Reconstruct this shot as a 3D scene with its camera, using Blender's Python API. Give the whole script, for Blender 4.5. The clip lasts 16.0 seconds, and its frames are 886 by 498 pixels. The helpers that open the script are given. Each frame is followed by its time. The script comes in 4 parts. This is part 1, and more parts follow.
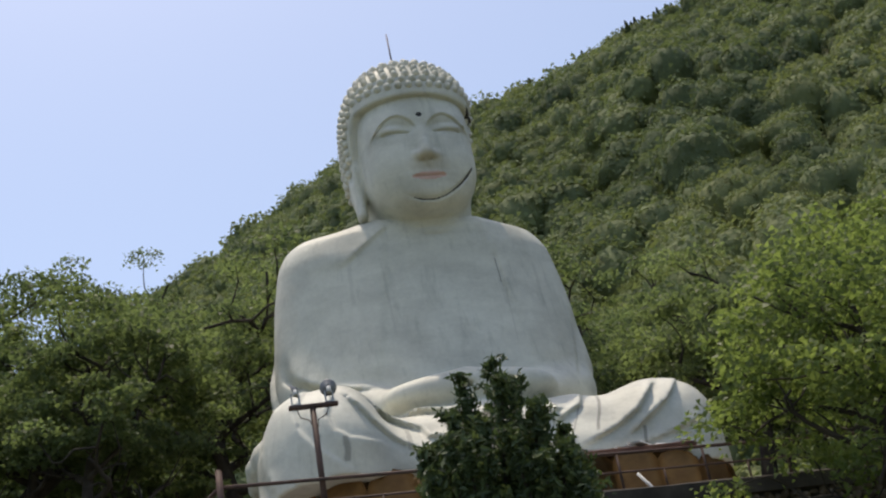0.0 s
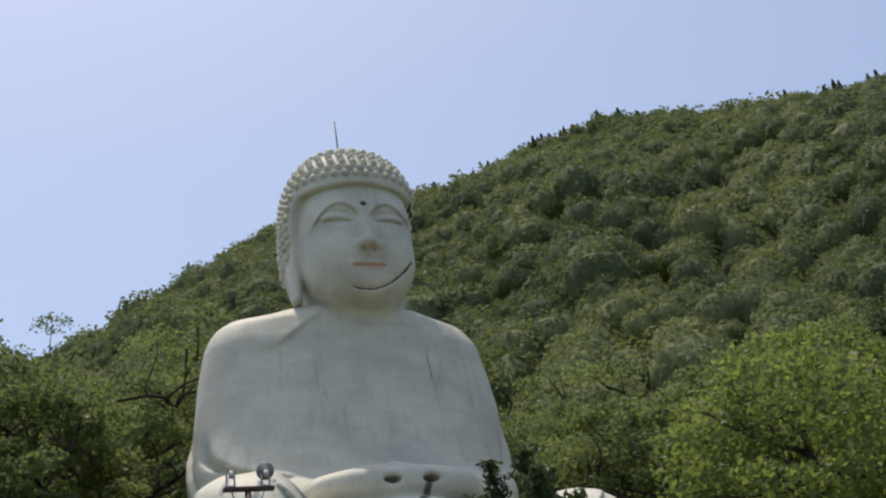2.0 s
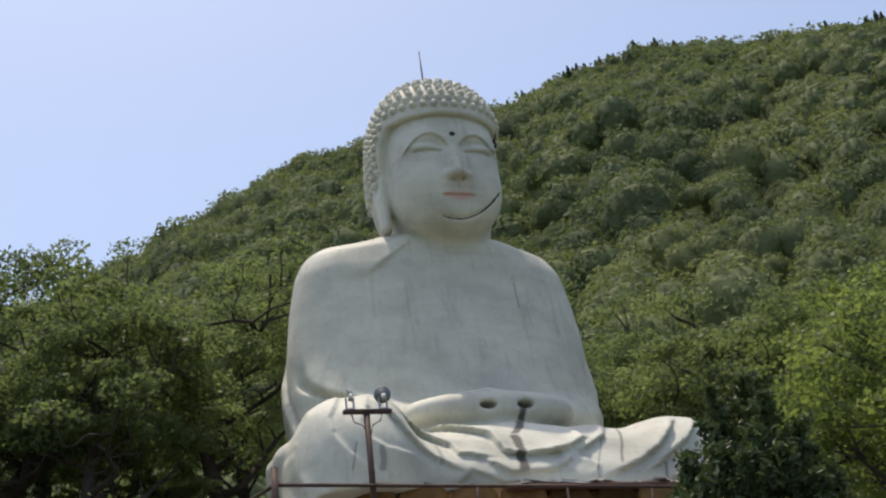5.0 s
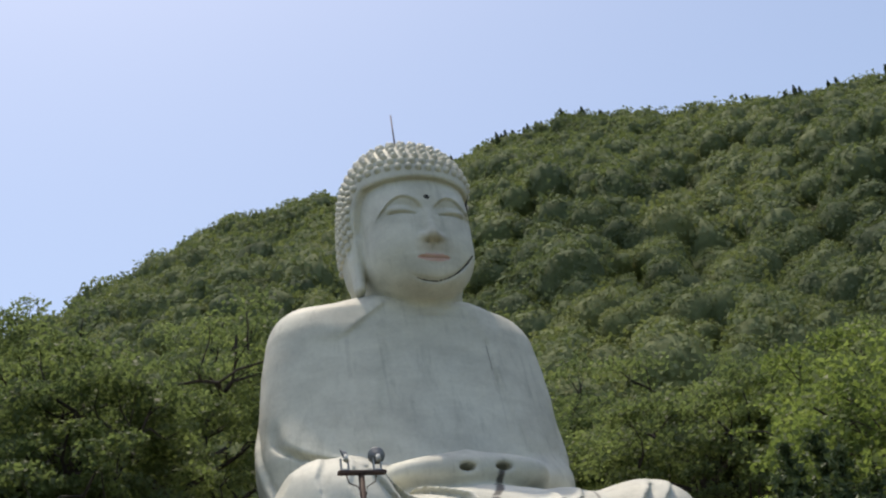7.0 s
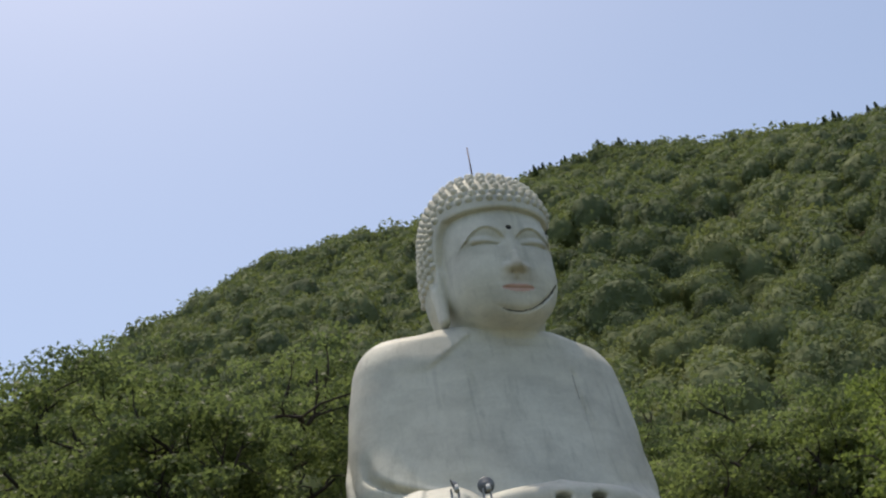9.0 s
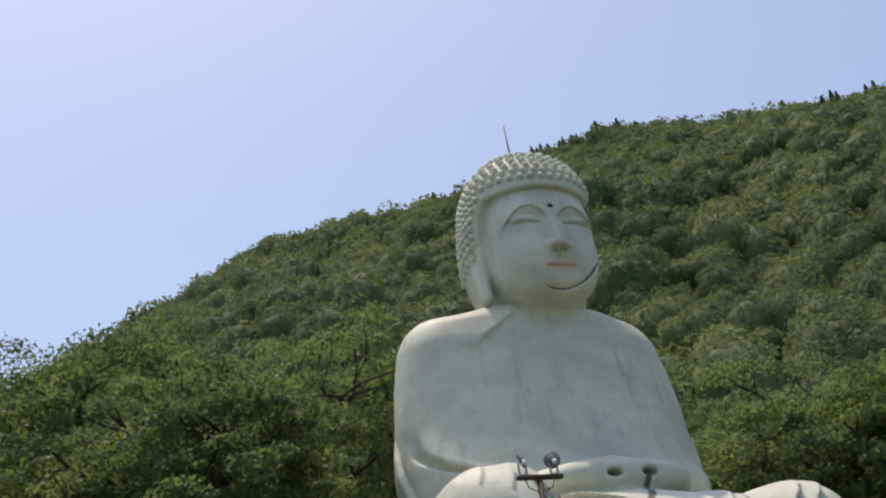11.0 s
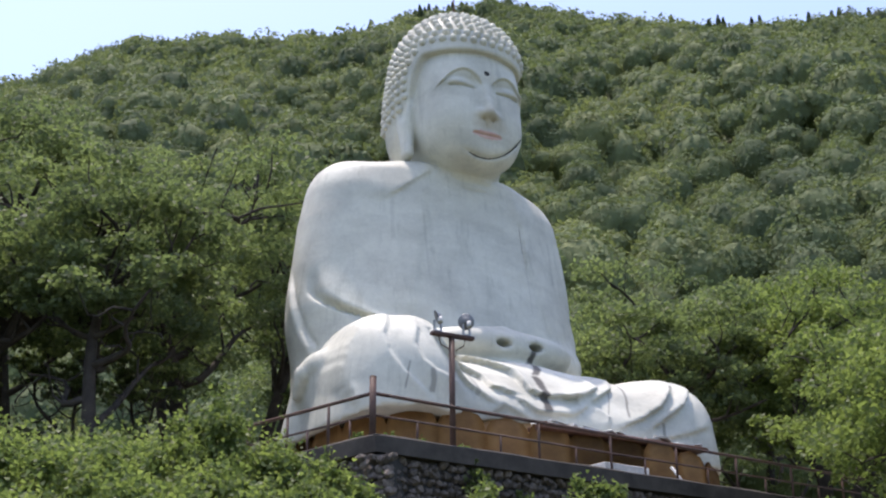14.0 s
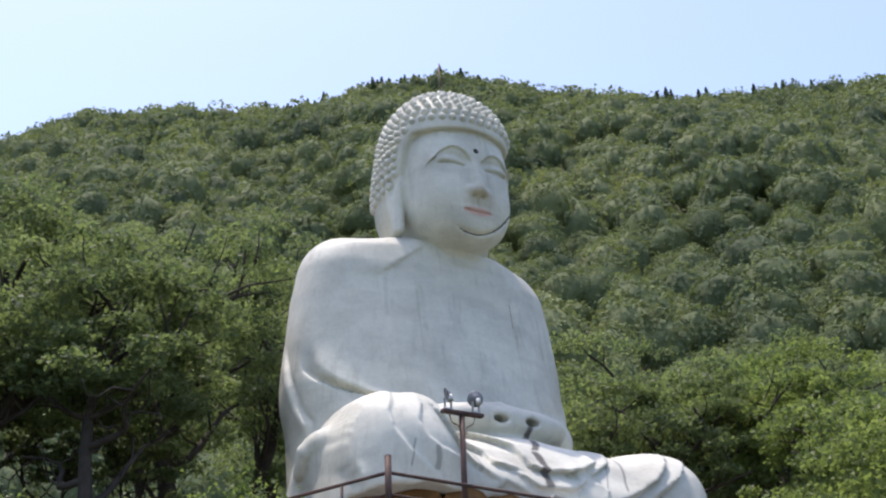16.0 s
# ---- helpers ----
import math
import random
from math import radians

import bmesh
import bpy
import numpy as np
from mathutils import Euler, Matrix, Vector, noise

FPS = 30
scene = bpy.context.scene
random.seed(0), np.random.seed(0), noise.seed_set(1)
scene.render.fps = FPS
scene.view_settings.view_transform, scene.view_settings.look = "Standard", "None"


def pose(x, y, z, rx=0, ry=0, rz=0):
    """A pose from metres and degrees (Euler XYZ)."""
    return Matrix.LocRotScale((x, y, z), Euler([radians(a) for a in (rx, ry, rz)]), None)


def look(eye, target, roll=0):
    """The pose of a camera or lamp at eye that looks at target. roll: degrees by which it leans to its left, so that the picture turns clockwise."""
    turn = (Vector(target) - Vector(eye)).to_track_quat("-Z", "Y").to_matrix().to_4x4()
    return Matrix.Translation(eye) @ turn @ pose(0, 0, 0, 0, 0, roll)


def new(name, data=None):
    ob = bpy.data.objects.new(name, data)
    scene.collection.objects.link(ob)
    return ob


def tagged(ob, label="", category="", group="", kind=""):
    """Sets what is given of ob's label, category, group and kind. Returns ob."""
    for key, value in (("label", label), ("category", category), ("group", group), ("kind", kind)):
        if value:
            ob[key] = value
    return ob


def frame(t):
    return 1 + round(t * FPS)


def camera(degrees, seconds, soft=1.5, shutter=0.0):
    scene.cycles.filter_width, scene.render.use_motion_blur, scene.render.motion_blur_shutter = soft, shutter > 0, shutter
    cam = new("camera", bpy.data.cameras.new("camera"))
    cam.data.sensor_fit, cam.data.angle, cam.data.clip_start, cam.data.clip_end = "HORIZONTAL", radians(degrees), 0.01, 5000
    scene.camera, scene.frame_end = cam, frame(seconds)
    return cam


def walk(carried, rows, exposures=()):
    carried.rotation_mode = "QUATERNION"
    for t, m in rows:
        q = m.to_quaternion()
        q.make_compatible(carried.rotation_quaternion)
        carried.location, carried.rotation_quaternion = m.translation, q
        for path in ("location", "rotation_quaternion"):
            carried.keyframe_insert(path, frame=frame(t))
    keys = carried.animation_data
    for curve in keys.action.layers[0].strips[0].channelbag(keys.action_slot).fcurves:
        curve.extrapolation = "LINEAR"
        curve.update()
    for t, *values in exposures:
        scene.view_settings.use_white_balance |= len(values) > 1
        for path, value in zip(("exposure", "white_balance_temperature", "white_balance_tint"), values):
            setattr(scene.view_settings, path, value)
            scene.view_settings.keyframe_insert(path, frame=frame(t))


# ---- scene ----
cam = camera(41.2, 16.0, soft=2.2)
PATH = [
    (0, (-6.733, -29.275, -5.253), (-6.293, -27.515, -4.41), -10.9),
    (0.5, (-6.998, -29.175, -5.238), (-6.496, -27.43, -4.398), -10.8),
    (1, (-7.268, -29.042, -5.223), (-6.708, -27.321, -4.37), -10.1),
    (1.5, (-7.554, -28.892, -5.157), (-6.949, -27.219, -4.241), -9.6),
    (2, (-7.879, -28.84, -5.144), (-7.258, -27.201, -4.181), -8.7),
    (2.5, (-8.227, -28.821, -5.195), (-7.689, -27.145, -4.246), -6.1),
    (3, (-8.531, -28.742, -5.148), (-8.01, -27.049, -4.218), -5.2),
    (3.2, (-8.67, -28.751, -5.14), (-8.105, -27.055, -4.244), -5.8),
    (5.3, (-9.709, -28.679, -5.107), (-9.132, -26.97, -4.243), -7.1),
    (5.5, (-9.849, -28.639, -5.106), (-9.256, -26.942, -4.229), -7.1),
    (6, (-10.157, -28.547, -5.059), (-9.453, -26.904, -4.162), -8.5),
    (6.5, (-10.49, -28.505, -5.08), (-9.78, -26.878, -4.159), -8.4),
    (7, (-10.858, -28.476, -5.085), (-10.164, -26.856, -4.141), -8.4),
    (7.5, (-11.163, -28.393, -5.089), (-10.452, -26.787, -4.132), -8.5),
    (8, (-11.473, -28.315, -5.05), (-10.746, -26.727, -4.076), -9.0),
    (8.5, (-11.798, -28.219, -5.015), (-11.066, -26.641, -4.027), -9.5),
    (9, (-12.083, -28.09, -5.036), (-11.45, -26.479, -4.033), -8.7),
    (9.2, (-12.241, -28.063, -5.045), (-11.629, -26.449, -4.035), -8.8),
    (11.3, (-13.497, -27.7, -4.998), (-12.839, -26.074, -4.039), -9.5),
    (11.5, (-13.604, -27.671, -5.026), (-12.87, -26.064, -4.088), -9.3),
    (12, (-13.874, -27.52, -4.983), (-13.103, -25.918, -4.067), -6.4),
    (12.5, (-14.181, -27.443, -4.973), (-13.368, -25.816, -4.141), -4.1),
    (13, (-14.43, -27.32, -4.937), (-13.599, -25.694, -4.12), -1.0),
    (13.5, (-14.76, -27.264, -4.978), (-13.88, -25.648, -4.195), 1.1),
    (14, (-15.062, -27.115, -4.942), (-14.162, -25.487, -4.207), -0.6),
    (14.5, (-15.36, -26.986, -4.899), (-14.491, -25.36, -4.123), 0.5),
    (15, (-15.668, -26.909, -4.903), (-14.756, -25.304, -4.132), -2.2),
    (15.5, (-15.934, -26.823, -4.895), (-15.004, -25.239, -4.104), -3.4),
    (16, (-16.171, -26.837, -4.875), (-15.221, -25.292, -4.033), -2.1),
]
SKY, SUN = 0.168, 2.4
EXPOSURES = [(0, 0.41, 7400, 13), (2, 0.29, 7450, 13), (5.5, 0.43, 7400, 13), (7, 0.42, 7400, 12), (9, 0.29, 7500, 12), (11.5, 0.40, 7200, 13), (12.5, 0.78, 6800, 17), (14, 1.02, 6620, 19), (16, 0.94, 6620, 19)]
walk(cam, [(t, look(eye, target, roll)) for t, eye, target, roll in PATH], exposures=EXPOSURES)

# ---- light ----
world = bpy.data.worlds.new("sky")
scene.world = world
world.use_nodes = True
wn = world.node_tree.nodes
sky = wn.new("ShaderNodeTexSky")
sky.sky_type, sky.sun_disc = "NISHITA", False
sky.sun_elevation, sky.sun_rotation = radians(77), radians(-21)
sky.air_density, sky.dust_density, sky.ozone_density, sky.altitude = 1.0, 2.1, 2.0, 150
wn["Background"].inputs["Strength"].default_value = SKY
world.node_tree.links.new(sky.outputs[0], wn["Background"].inputs["Color"])
sun = new("sun", bpy.data.lights.new("sun", "SUN"))
sun.data.energy, sun.data.angle, sun.data.color = SUN, radians(0.6), (1.0, 0.95, 0.87)
sun.matrix_world = look((0, 0, 60), (0.08 * 60, -0.21 * 60, 0))


# ---- materials ----
def material(name, rough=0.8):
    m = bpy.data.materials.new(name)
    m.use_nodes = True
    b = m.node_tree.nodes["Principled BSDF"]
    b.inputs["Roughness"].default_value = rough
    b.inputs["Specular IOR Level"].default_value = 0.3
    return m, m.node_tree.nodes, m.node_tree.links, b


def noise_tex(nodes, links, scale, detail=5, rough=0.55, stretch=None):
    co = nodes.new("ShaderNodeTexCoord")
    n = nodes.new("ShaderNodeTexNoise")
    n.inputs["Scale"].default_value, n.inputs["Detail"].default_value, n.inputs["Roughness"].default_value = scale, detail, rough
    if stretch:
        mp = nodes.new("ShaderNodeMapping")
        mp.inputs["Scale"].default_value = stretch
        links.new(co.outputs["Object"], mp.inputs[0])
        links.new(mp.outputs[0], n.inputs["Vector"])
    else:
        links.new(co.outputs["Object"], n.inputs["Vector"])
    return n.outputs["Fac"]


def ramp(nodes, links, fac, *stops):
    r = nodes.new("ShaderNodeValToRGB")
    el = r.color_ramp.elements
    while len(el) < len(stops):
        el.new(0.5)
    for e, (p, c) in zip(el, stops):
        e.position, e.color = p, (*c, 1)
    links.new(fac, r.inputs[0])
    return r.outputs[0]


def mixed(nodes, links, fac, a, b, mode="MIX"):
    m = nodes.new("ShaderNodeMix")
    m.data_type, m.blend_type = "RGBA", mode
    for sock, v in ((m.inputs[0], fac), (m.inputs[6], a), (m.inputs[7], b)):
        if isinstance(v, (int, float)):
            sock.default_value = v
        elif isinstance(v, tuple):
            sock.default_value = (*v, 1)
        else:
            links.new(v, sock)
    return m.outputs[2]


def mathn(nodes, links, op, a, b=0.0, c=0.0):
    m = nodes.new("ShaderNodeMath")
    m.operation = op
    for sock, v in zip(m.inputs, (a, b, c)):
        if isinstance(v, (int, float)):
            sock.default_value = v
        else:
            links.new(v, sock)
    return m.outputs[0]


def bump(nodes, links, b, fac, strength, dist=0.02):
    n = nodes.new("ShaderNodeBump")
    n.inputs["Strength"].default_value, n.inputs["Distance"].default_value = strength, dist
    links.new(fac, n.inputs["Height"])
    links.new(n.outputs[0], b.inputs["Normal"])


def grained(name, dark, light, scale, rough=0.85, relief=0.4, fine=None, metal=0.0, vary=0.0):
    """Two scales of noise between two colours, with fine relief."""
    m, nodes, links, b = material(name, rough)
    f1 = noise_tex(nodes, links, scale)
    f2 = noise_tex(nodes, links, fine or scale * 9, 6, 0.65)
    col = ramp(nodes, links, f1, (0.3, dark), (0.7, light))
    col = mixed(nodes, links, 0.55, col, ramp(nodes, links, f2, (0.3, (0.62, 0.62, 0.62)), (0.75, (1.0, 1.0, 1.0))), "MULTIPLY")
    if vary:
        oi = nodes.new("ShaderNodeObjectInfo")
        col = mixed(nodes, links, vary, col, ramp(nodes, links, oi.outputs["Random"], (0.0, (0.35, 0.35, 0.36)), (0.5, (0.8, 0.76, 0.72)), (1.0, (1.25, 1.2, 1.15))), "MULTIPLY")
    links.new(col, b.inputs["Base Color"])
    b.inputs["Metallic"].default_value = metal
    bump(nodes, links, b, f2, relief)
    return m


def foliage(name, dark, mid, light, clear=0.35, gloss=0.45, each=0.45, relief=0.0):
    """Leaves: tinted tree by tree and leaf by leaf, letting some light through."""
    m, nodes, links, b = material(name, gloss)
    geo = nodes.new("ShaderNodeNewGeometry")
    att = nodes.new("ShaderNodeAttribute")
    att.attribute_name = "tint"
    both = mathn(nodes, links, "ADD", mathn(nodes, links, "MULTIPLY", geo.outputs["Random Per Island"], each), mathn(nodes, links, "MULTIPLY", att.outputs["Fac"], 1 - each))
    col = ramp(nodes, links, both, (0.1, dark), (0.5, mid), (0.92, light))
    col = mixed(nodes, links, 0.4, col, ramp(nodes, links, noise_tex(nodes, links, 0.6, 3), (0.3, (0.55, 0.6, 0.5)), (0.7, (1.15, 1.1, 1.0))), "MULTIPLY")
    if relief:
        fine = noise_tex(nodes, links, 1.5, 8, 0.72)
        # fine noise also darkens the colour, as shade in gaps between leaves
        col = mixed(nodes, links, 0.5, col, ramp(nodes, links, fine, (0.34, (0.66, 0.68, 0.64)), (0.62, (1.15, 1.13, 1.08))), "MULTIPLY")
        bump(nodes, links, b, fine, relief, 0.8)
    links.new(col, b.inputs["Base Color"])
    b.inputs["Specular IOR Level"].default_value = 0.22
    tr = nodes.new("ShaderNodeBsdfTranslucent")
    links.new(mixed(nodes, links, 1.0, col, (1.25, 1.3, 0.85), "MULTIPLY"), tr.inputs["Color"])
    mx = nodes.new("ShaderNodeMixShader")
    mx.inputs[0].default_value = clear
    links.new(b.outputs[0], mx.inputs[1])
    links.new(tr.outputs[0], mx.inputs[2])
    links.new(mx.outputs[0], nodes["Material Output"].inputs["Surface"])
    return m


def white_plaster():
    """Weathered white paint on concrete: grey blotches, thin runs of dirt, a few dark water streaks and painted shade
    of robe creases.
    """
    m, nodes, links, b = material("white_paint_weathered", 0.62)
    blot = noise_tex(nodes, links, 0.55, 5, 0.6)
    runs = noise_tex(nodes, links, 1.0, 5, 0.65, (3.4, 3.4, 0.35))
    fine = noise_tex(nodes, links, 9.0, 6, 0.7)
    col = ramp(nodes, links, blot, (0.30, (0.455, 0.448, 0.380)), (0.60, (0.630, 0.620, 0.525)))
    col = mixed(nodes, links, 0.75, col, ramp(nodes, links, runs, (0.28, (0.74, 0.75, 0.74)), (0.45, (1.0, 1.0, 1.0))), "MULTIPLY")
    col = mixed(nodes, links, 0.35, col, ramp(nodes, links, fine, (0.25, (0.72, 0.72, 0.70)), (0.6, (1.0, 1.0, 1.0))), "MULTIPLY")
    bands = noise_tex(nodes, links, 0.9, 4, 0.6, (0.6, 0.6, 1.7))
    col = mixed(nodes, links, 0.5, col, ramp(nodes, links, bands, (0.32, (0.72, 0.72, 0.71)), (0.52, (1.0, 1.0, 1.0))), "MULTIPLY")
    co = nodes.new("ShaderNodeTexCoord")
    sep = nodes.new("ShaderNodeSeparateXYZ")
    links.new(co.outputs["Object"], sep.inputs[0])
    x, y, z = sep.outputs
    wob = mathn(nodes, links, "MULTIPLY_ADD", noise_tex(nodes, links, 3.0, 4), 0.24, -0.12)
    for x0, z0, x1, z1, w, dark in STREAKS_AND_CREASES:
        along = mathn(nodes, links, "DIVIDE", mathn(nodes, links, "SUBTRACT", z, z0), z1 - z0)
        mid = mathn(nodes, links, "MULTIPLY_ADD", along, x1 - x0, x0)
        off = mathn(nodes, links, "ABSOLUTE", mathn(nodes, links, "ADD", mathn(nodes, links, "SUBTRACT", x, mid), mathn(nodes, links, "MULTIPLY", wob, min(1.0, w * 6))))
        near = mathn(nodes, links, "SMOOTH_MIN", mathn(nodes, links, "DIVIDE", mathn(nodes, links, "SUBTRACT", w, off), w * 0.5), 1.0, 0.2)
        ends = mathn(nodes, links, "MULTIPLY", mathn(nodes, links, "SUBTRACT", 0.5, mathn(nodes, links, "ABSOLUTE", mathn(nodes, links, "SUBTRACT", along, 0.5))), 12.0)
        mask = mathn(nodes, links, "MULTIPLY", mathn(nodes, links, "MINIMUM", mathn(nodes, links, "MAXIMUM", near, 0.0), 1.0), mathn(nodes, links, "MINIMUM", mathn(nodes, links, "MAXIMUM", ends, 0.0), 1.0))
        front = mathn(nodes, links, "LESS_THAN", y, -0.3)
        mask = mathn(nodes, links, "MULTIPLY", mathn(nodes, links, "MULTIPLY", mask, front), dark)
        col = mixed(nodes, links, mask, col, (0.055, 0.05, 0.045))
    # brownish stain round the nose and mouth
    sx = mathn(nodes, links, "DIVIDE", mathn(nodes, links, "SUBTRACT", x, 0.05), 0.62)
    sz = mathn(nodes, links, "DIVIDE", mathn(nodes, links, "SUBTRACT", mathn(nodes, links, "ADD", z, wob), 10.12), 0.52)
    far = mathn(nodes, links, "ADD", mathn(nodes, links, "MULTIPLY", sx, sx), mathn(nodes, links, "MULTIPLY", sz, sz))
    mask = mathn(nodes, links, "MULTIPLY", mathn(nodes, links, "MAXIMUM", mathn(nodes, links, "SUBTRACT", 1.0, far), 0.0), mathn(nodes, links, "LESS_THAN", y, -1.5))
    col = mixed(nodes, links, mathn(nodes, links, "MULTIPLY", mask, 0.7), col, mixed(nodes, links, 1.0, col, (0.76, 0.68, 0.60), "MULTIPLY"))
    links.new(col, b.inputs["Base Color"])
    bump(nodes, links, b, fine, 0.25, 0.03)
    return m


# dark lines on the statue, dirt runs and painted shade of robe creases: from (x, z) down to (x, z), half width,
# darkness
STREAKS_AND_CREASES = [
    # (1.60, 7.75) and (1.70, 6.8) colour in the shade of the chest crease
    (0.52, 3.55, 0.38, 3.1, 0.13, 0.92), (0.38, 3.14, -0.32, 2.38, 0.13, 0.92), (-0.32, 2.42, -0.49, 1.3, 0.13, 0.92), (1.60, 7.75, 1.62, 6.9, 0.022, 0.6), (1.70, 6.8, 1.62, 5.0, 0.02, 0.16),
    # (2.55, 2.75) is a stain and a crease's shade in one
    (-4.19, 1.98, -4.34, 1.3, 0.03, 0.45), (-3.69, 1.86, -3.71, 1.28, 0.09, 0.5), (-2.2, 2.2, -2.3, 1.5, 0.07, 0.35), (2.55, 2.75, 1.87, 1.45, 0.05, 0.55), (3.05, 1.55, 2.9, 0.95, 0.05, 0.55), (1.83, 2.31, 1.2, 1.26, 0.03, 0.4),
    (-2.35, 7.9, -2.4, 6.6, 0.07, 0.12), (-1.5, 7.6, -1.5, 5.6, 0.05, 0.10), (2.7, 7.6, 2.72, 6.2, 0.06, 0.14),
]
PLASTER = white_plaster()
DARK = grained("dark_marks_and_shade", (0.03, 0.03, 0.03), (0.06, 0.055, 0.05), 3.0, 0.9)
LIP = grained("faded_red_paint", (0.58, 0.36, 0.29), (0.64, 0.45, 0.37), 4.0, 0.7, 0.2)
OCHRE = grained("ochre_paint_stained", (0.17, 0.085, 0.036), (0.46, 0.265, 0.098), 0.9, 0.75, 0.3, 6.0, vary=0.25)
CONCRETE = grained("dark_damp_concrete", (0.042, 0.036, 0.031), (0.115, 0.098, 0.083), 1.2, 0.9, 0.5)
PAVING = grained("grey_concrete_floor", (0.22, 0.21, 0.20), (0.36, 0.35, 0.33), 0.8, 0.9, 0.4)
STONE = grained("rubble_stone", (0.10, 0.083, 0.070), (0.27, 0.23, 0.195), 2.5, 0.9, 0.8, 14, vary=0.6)
MORTAR = grained("dark_mortar", (0.04, 0.037, 0.034), (0.09, 0.085, 0.08), 3.0, 0.95)
RUST = grained("rusty_brown_steel", (0.06, 0.037, 0.03), (0.15, 0.085, 0.065), 3.0, 0.6, 0.3)
STEEL = grained("galvanised_steel", (0.30, 0.31, 0.31), (0.48, 0.49, 0.49), 5.0, 0.45, 0.15, metal=0.6)
LENS = grained("lamp_grey_enamel", (0.17, 0.175, 0.18), (0.27, 0.275, 0.28), 4.0, 0.45, 0.05)
BOARD = grained("white_sheet_weathered", (0.55, 0.54, 0.51), (0.78, 0.77, 0.74), 1.5, 0.7, 0.2)
BROWN = grained("brown_tile", (0.10, 0.045, 0.03), (0.24, 0.12, 0.08), 2.0, 0.7, 0.3, vary=0.3)
BARK = grained("dark_bark", (0.028, 0.024, 0.02), (0.08, 0.067, 0.055), 2.5, 0.95, 0.9, 18)
EARTH = grained("leaf_litter_ground", (0.06, 0.07, 0.036), (0.11, 0.12, 0.06), 0.35, 0.95, 0.8, 4.0)
LEAF = foliage("broad_leaf_green", (0.086, 0.117, 0.066), (0.136, 0.177, 0.090), (0.196, 0.242, 0.114), 0.6, 0.5, 0.3)
LEAF_BRIGHT = foliage("sunny_leaf_green", (0.090, 0.125, 0.048), (0.150, 0.200, 0.074), (0.220, 0.270, 0.105), 0.6)
# hill greens lifted and cooled a little, standing in for haze
LEAF_FAR = foliage("hill_wood_green", (0.096, 0.128, 0.076), (0.164, 0.206, 0.108), (0.246, 0.278, 0.138), 0.30, 0.8, 0.22, 0.3)
LEAF_DARK = foliage("conifer_dark_green", (0.032, 0.052, 0.028), (0.066, 0.098, 0.048), (0.115, 0.150, 0.068), 0.3)


# ---- mesh helpers ----
def mesh_np(name, verts, faces, mats, tint=None, smooth=False, slots=None):
    """A mesh from arrays: verts (n, 3) and a list of face arrays (m, k)."""
    me = bpy.data.meshes.new(name)
    faces = [f for f in faces if len(f)]
    loops = np.concatenate([f.ravel() for f in faces]).astype(np.int32)
    counts = np.concatenate([np.full(len(f), f.shape[1]) for f in faces])
    starts = np.concatenate([[0], np.cumsum(counts)[:-1]]).astype(np.int32)
    me.vertices.add(len(verts))
    me.vertices.foreach_set("co", np.ascontiguousarray(verts, np.float32).ravel())
    me.loops.add(len(loops))
    me.loops.foreach_set("vertex_index", loops)
    me.polygons.add(len(starts))
    me.polygons.foreach_set("loop_start", starts)
    if slots is not None:
        me.polygons.foreach_set("material_index", np.asarray(slots, np.int32))
    me.update(calc_edges=True)
    for m in mats:
        me.materials.append(m)
    me.polygons.foreach_set("use_smooth", np.full(len(starts), smooth))
    if tint is not None:
        me.attributes.new("tint", "FLOAT", "POINT").data.foreach_set("value", np.asarray(tint, np.float32))
    return me


def thing(name, place=(0, 0, 0), turn=0.0, **tags):
    ob = new(name)
    ob.matrix_world = pose(*place, 0, 0, turn)
    return tagged(ob, **tags)


def part(name, bm, mat, parent=None, label="", kind=""):
    """Links a bmesh, or a finished mesh, as one object under a thing."""
    me = bm
    if isinstance(bm, bmesh.types.BMesh):
        me = bpy.data.meshes.new(name)
        bm.to_mesh(me)
        bm.free()
        me.materials.append(mat)
    ob = new(name, me)
    ob.parent = parent
    return tagged(ob, label=label, kind=kind)


def box(sx, sy, sz, at=(0, 0, 0), bevel=0.01, turn=None, wob=0.0, seed=0):
    bm = bmesh.new()
    bmesh.ops.create_cube(bm, size=1)
    bmesh.ops.scale(bm, vec=(sx, sy, sz), verts=bm.verts)
    if bevel:
        bmesh.ops.bevel(bm, geom=bm.edges[:], offset=bevel, segments=1, affect="EDGES")
    if wob:
        r = random.Random(seed)
        for v in bm.verts:
            v.co += Vector((r.uniform(-wob, wob), r.uniform(-wob, wob), r.uniform(-wob, wob)))
    if turn:
        bmesh.ops.rotate(bm, matrix=Euler([radians(a) for a in turn]).to_matrix(), verts=bm.verts)
    bmesh.ops.translate(bm, vec=at, verts=bm.verts)
    return bm


def rod(a, b, r0, r1=None, sides=10):
    """A round bar from a to b, with closed ends."""
    a, b = Vector(a), Vector(b)
    bm = bmesh.new()
    bmesh.ops.create_cone(bm, cap_ends=True, segments=sides, radius1=r0, radius2=r0 if r1 is None else r1, depth=(b - a).length)
    bm.transform(Matrix.Translation((a + b) / 2) @ (b - a).to_track_quat("Z", "Y").to_matrix().to_4x4())
    for f in bm.faces:
        f.smooth = len(f.verts) == 4
    return bm


def joined(*bms):
    out = bmesh.new()
    for bm in bms:
        me = bpy.data.meshes.new("tmp")
        bm.to_mesh(me)
        bm.free()
        out.from_mesh(me)
        bpy.data.meshes.remove(me)
    return out


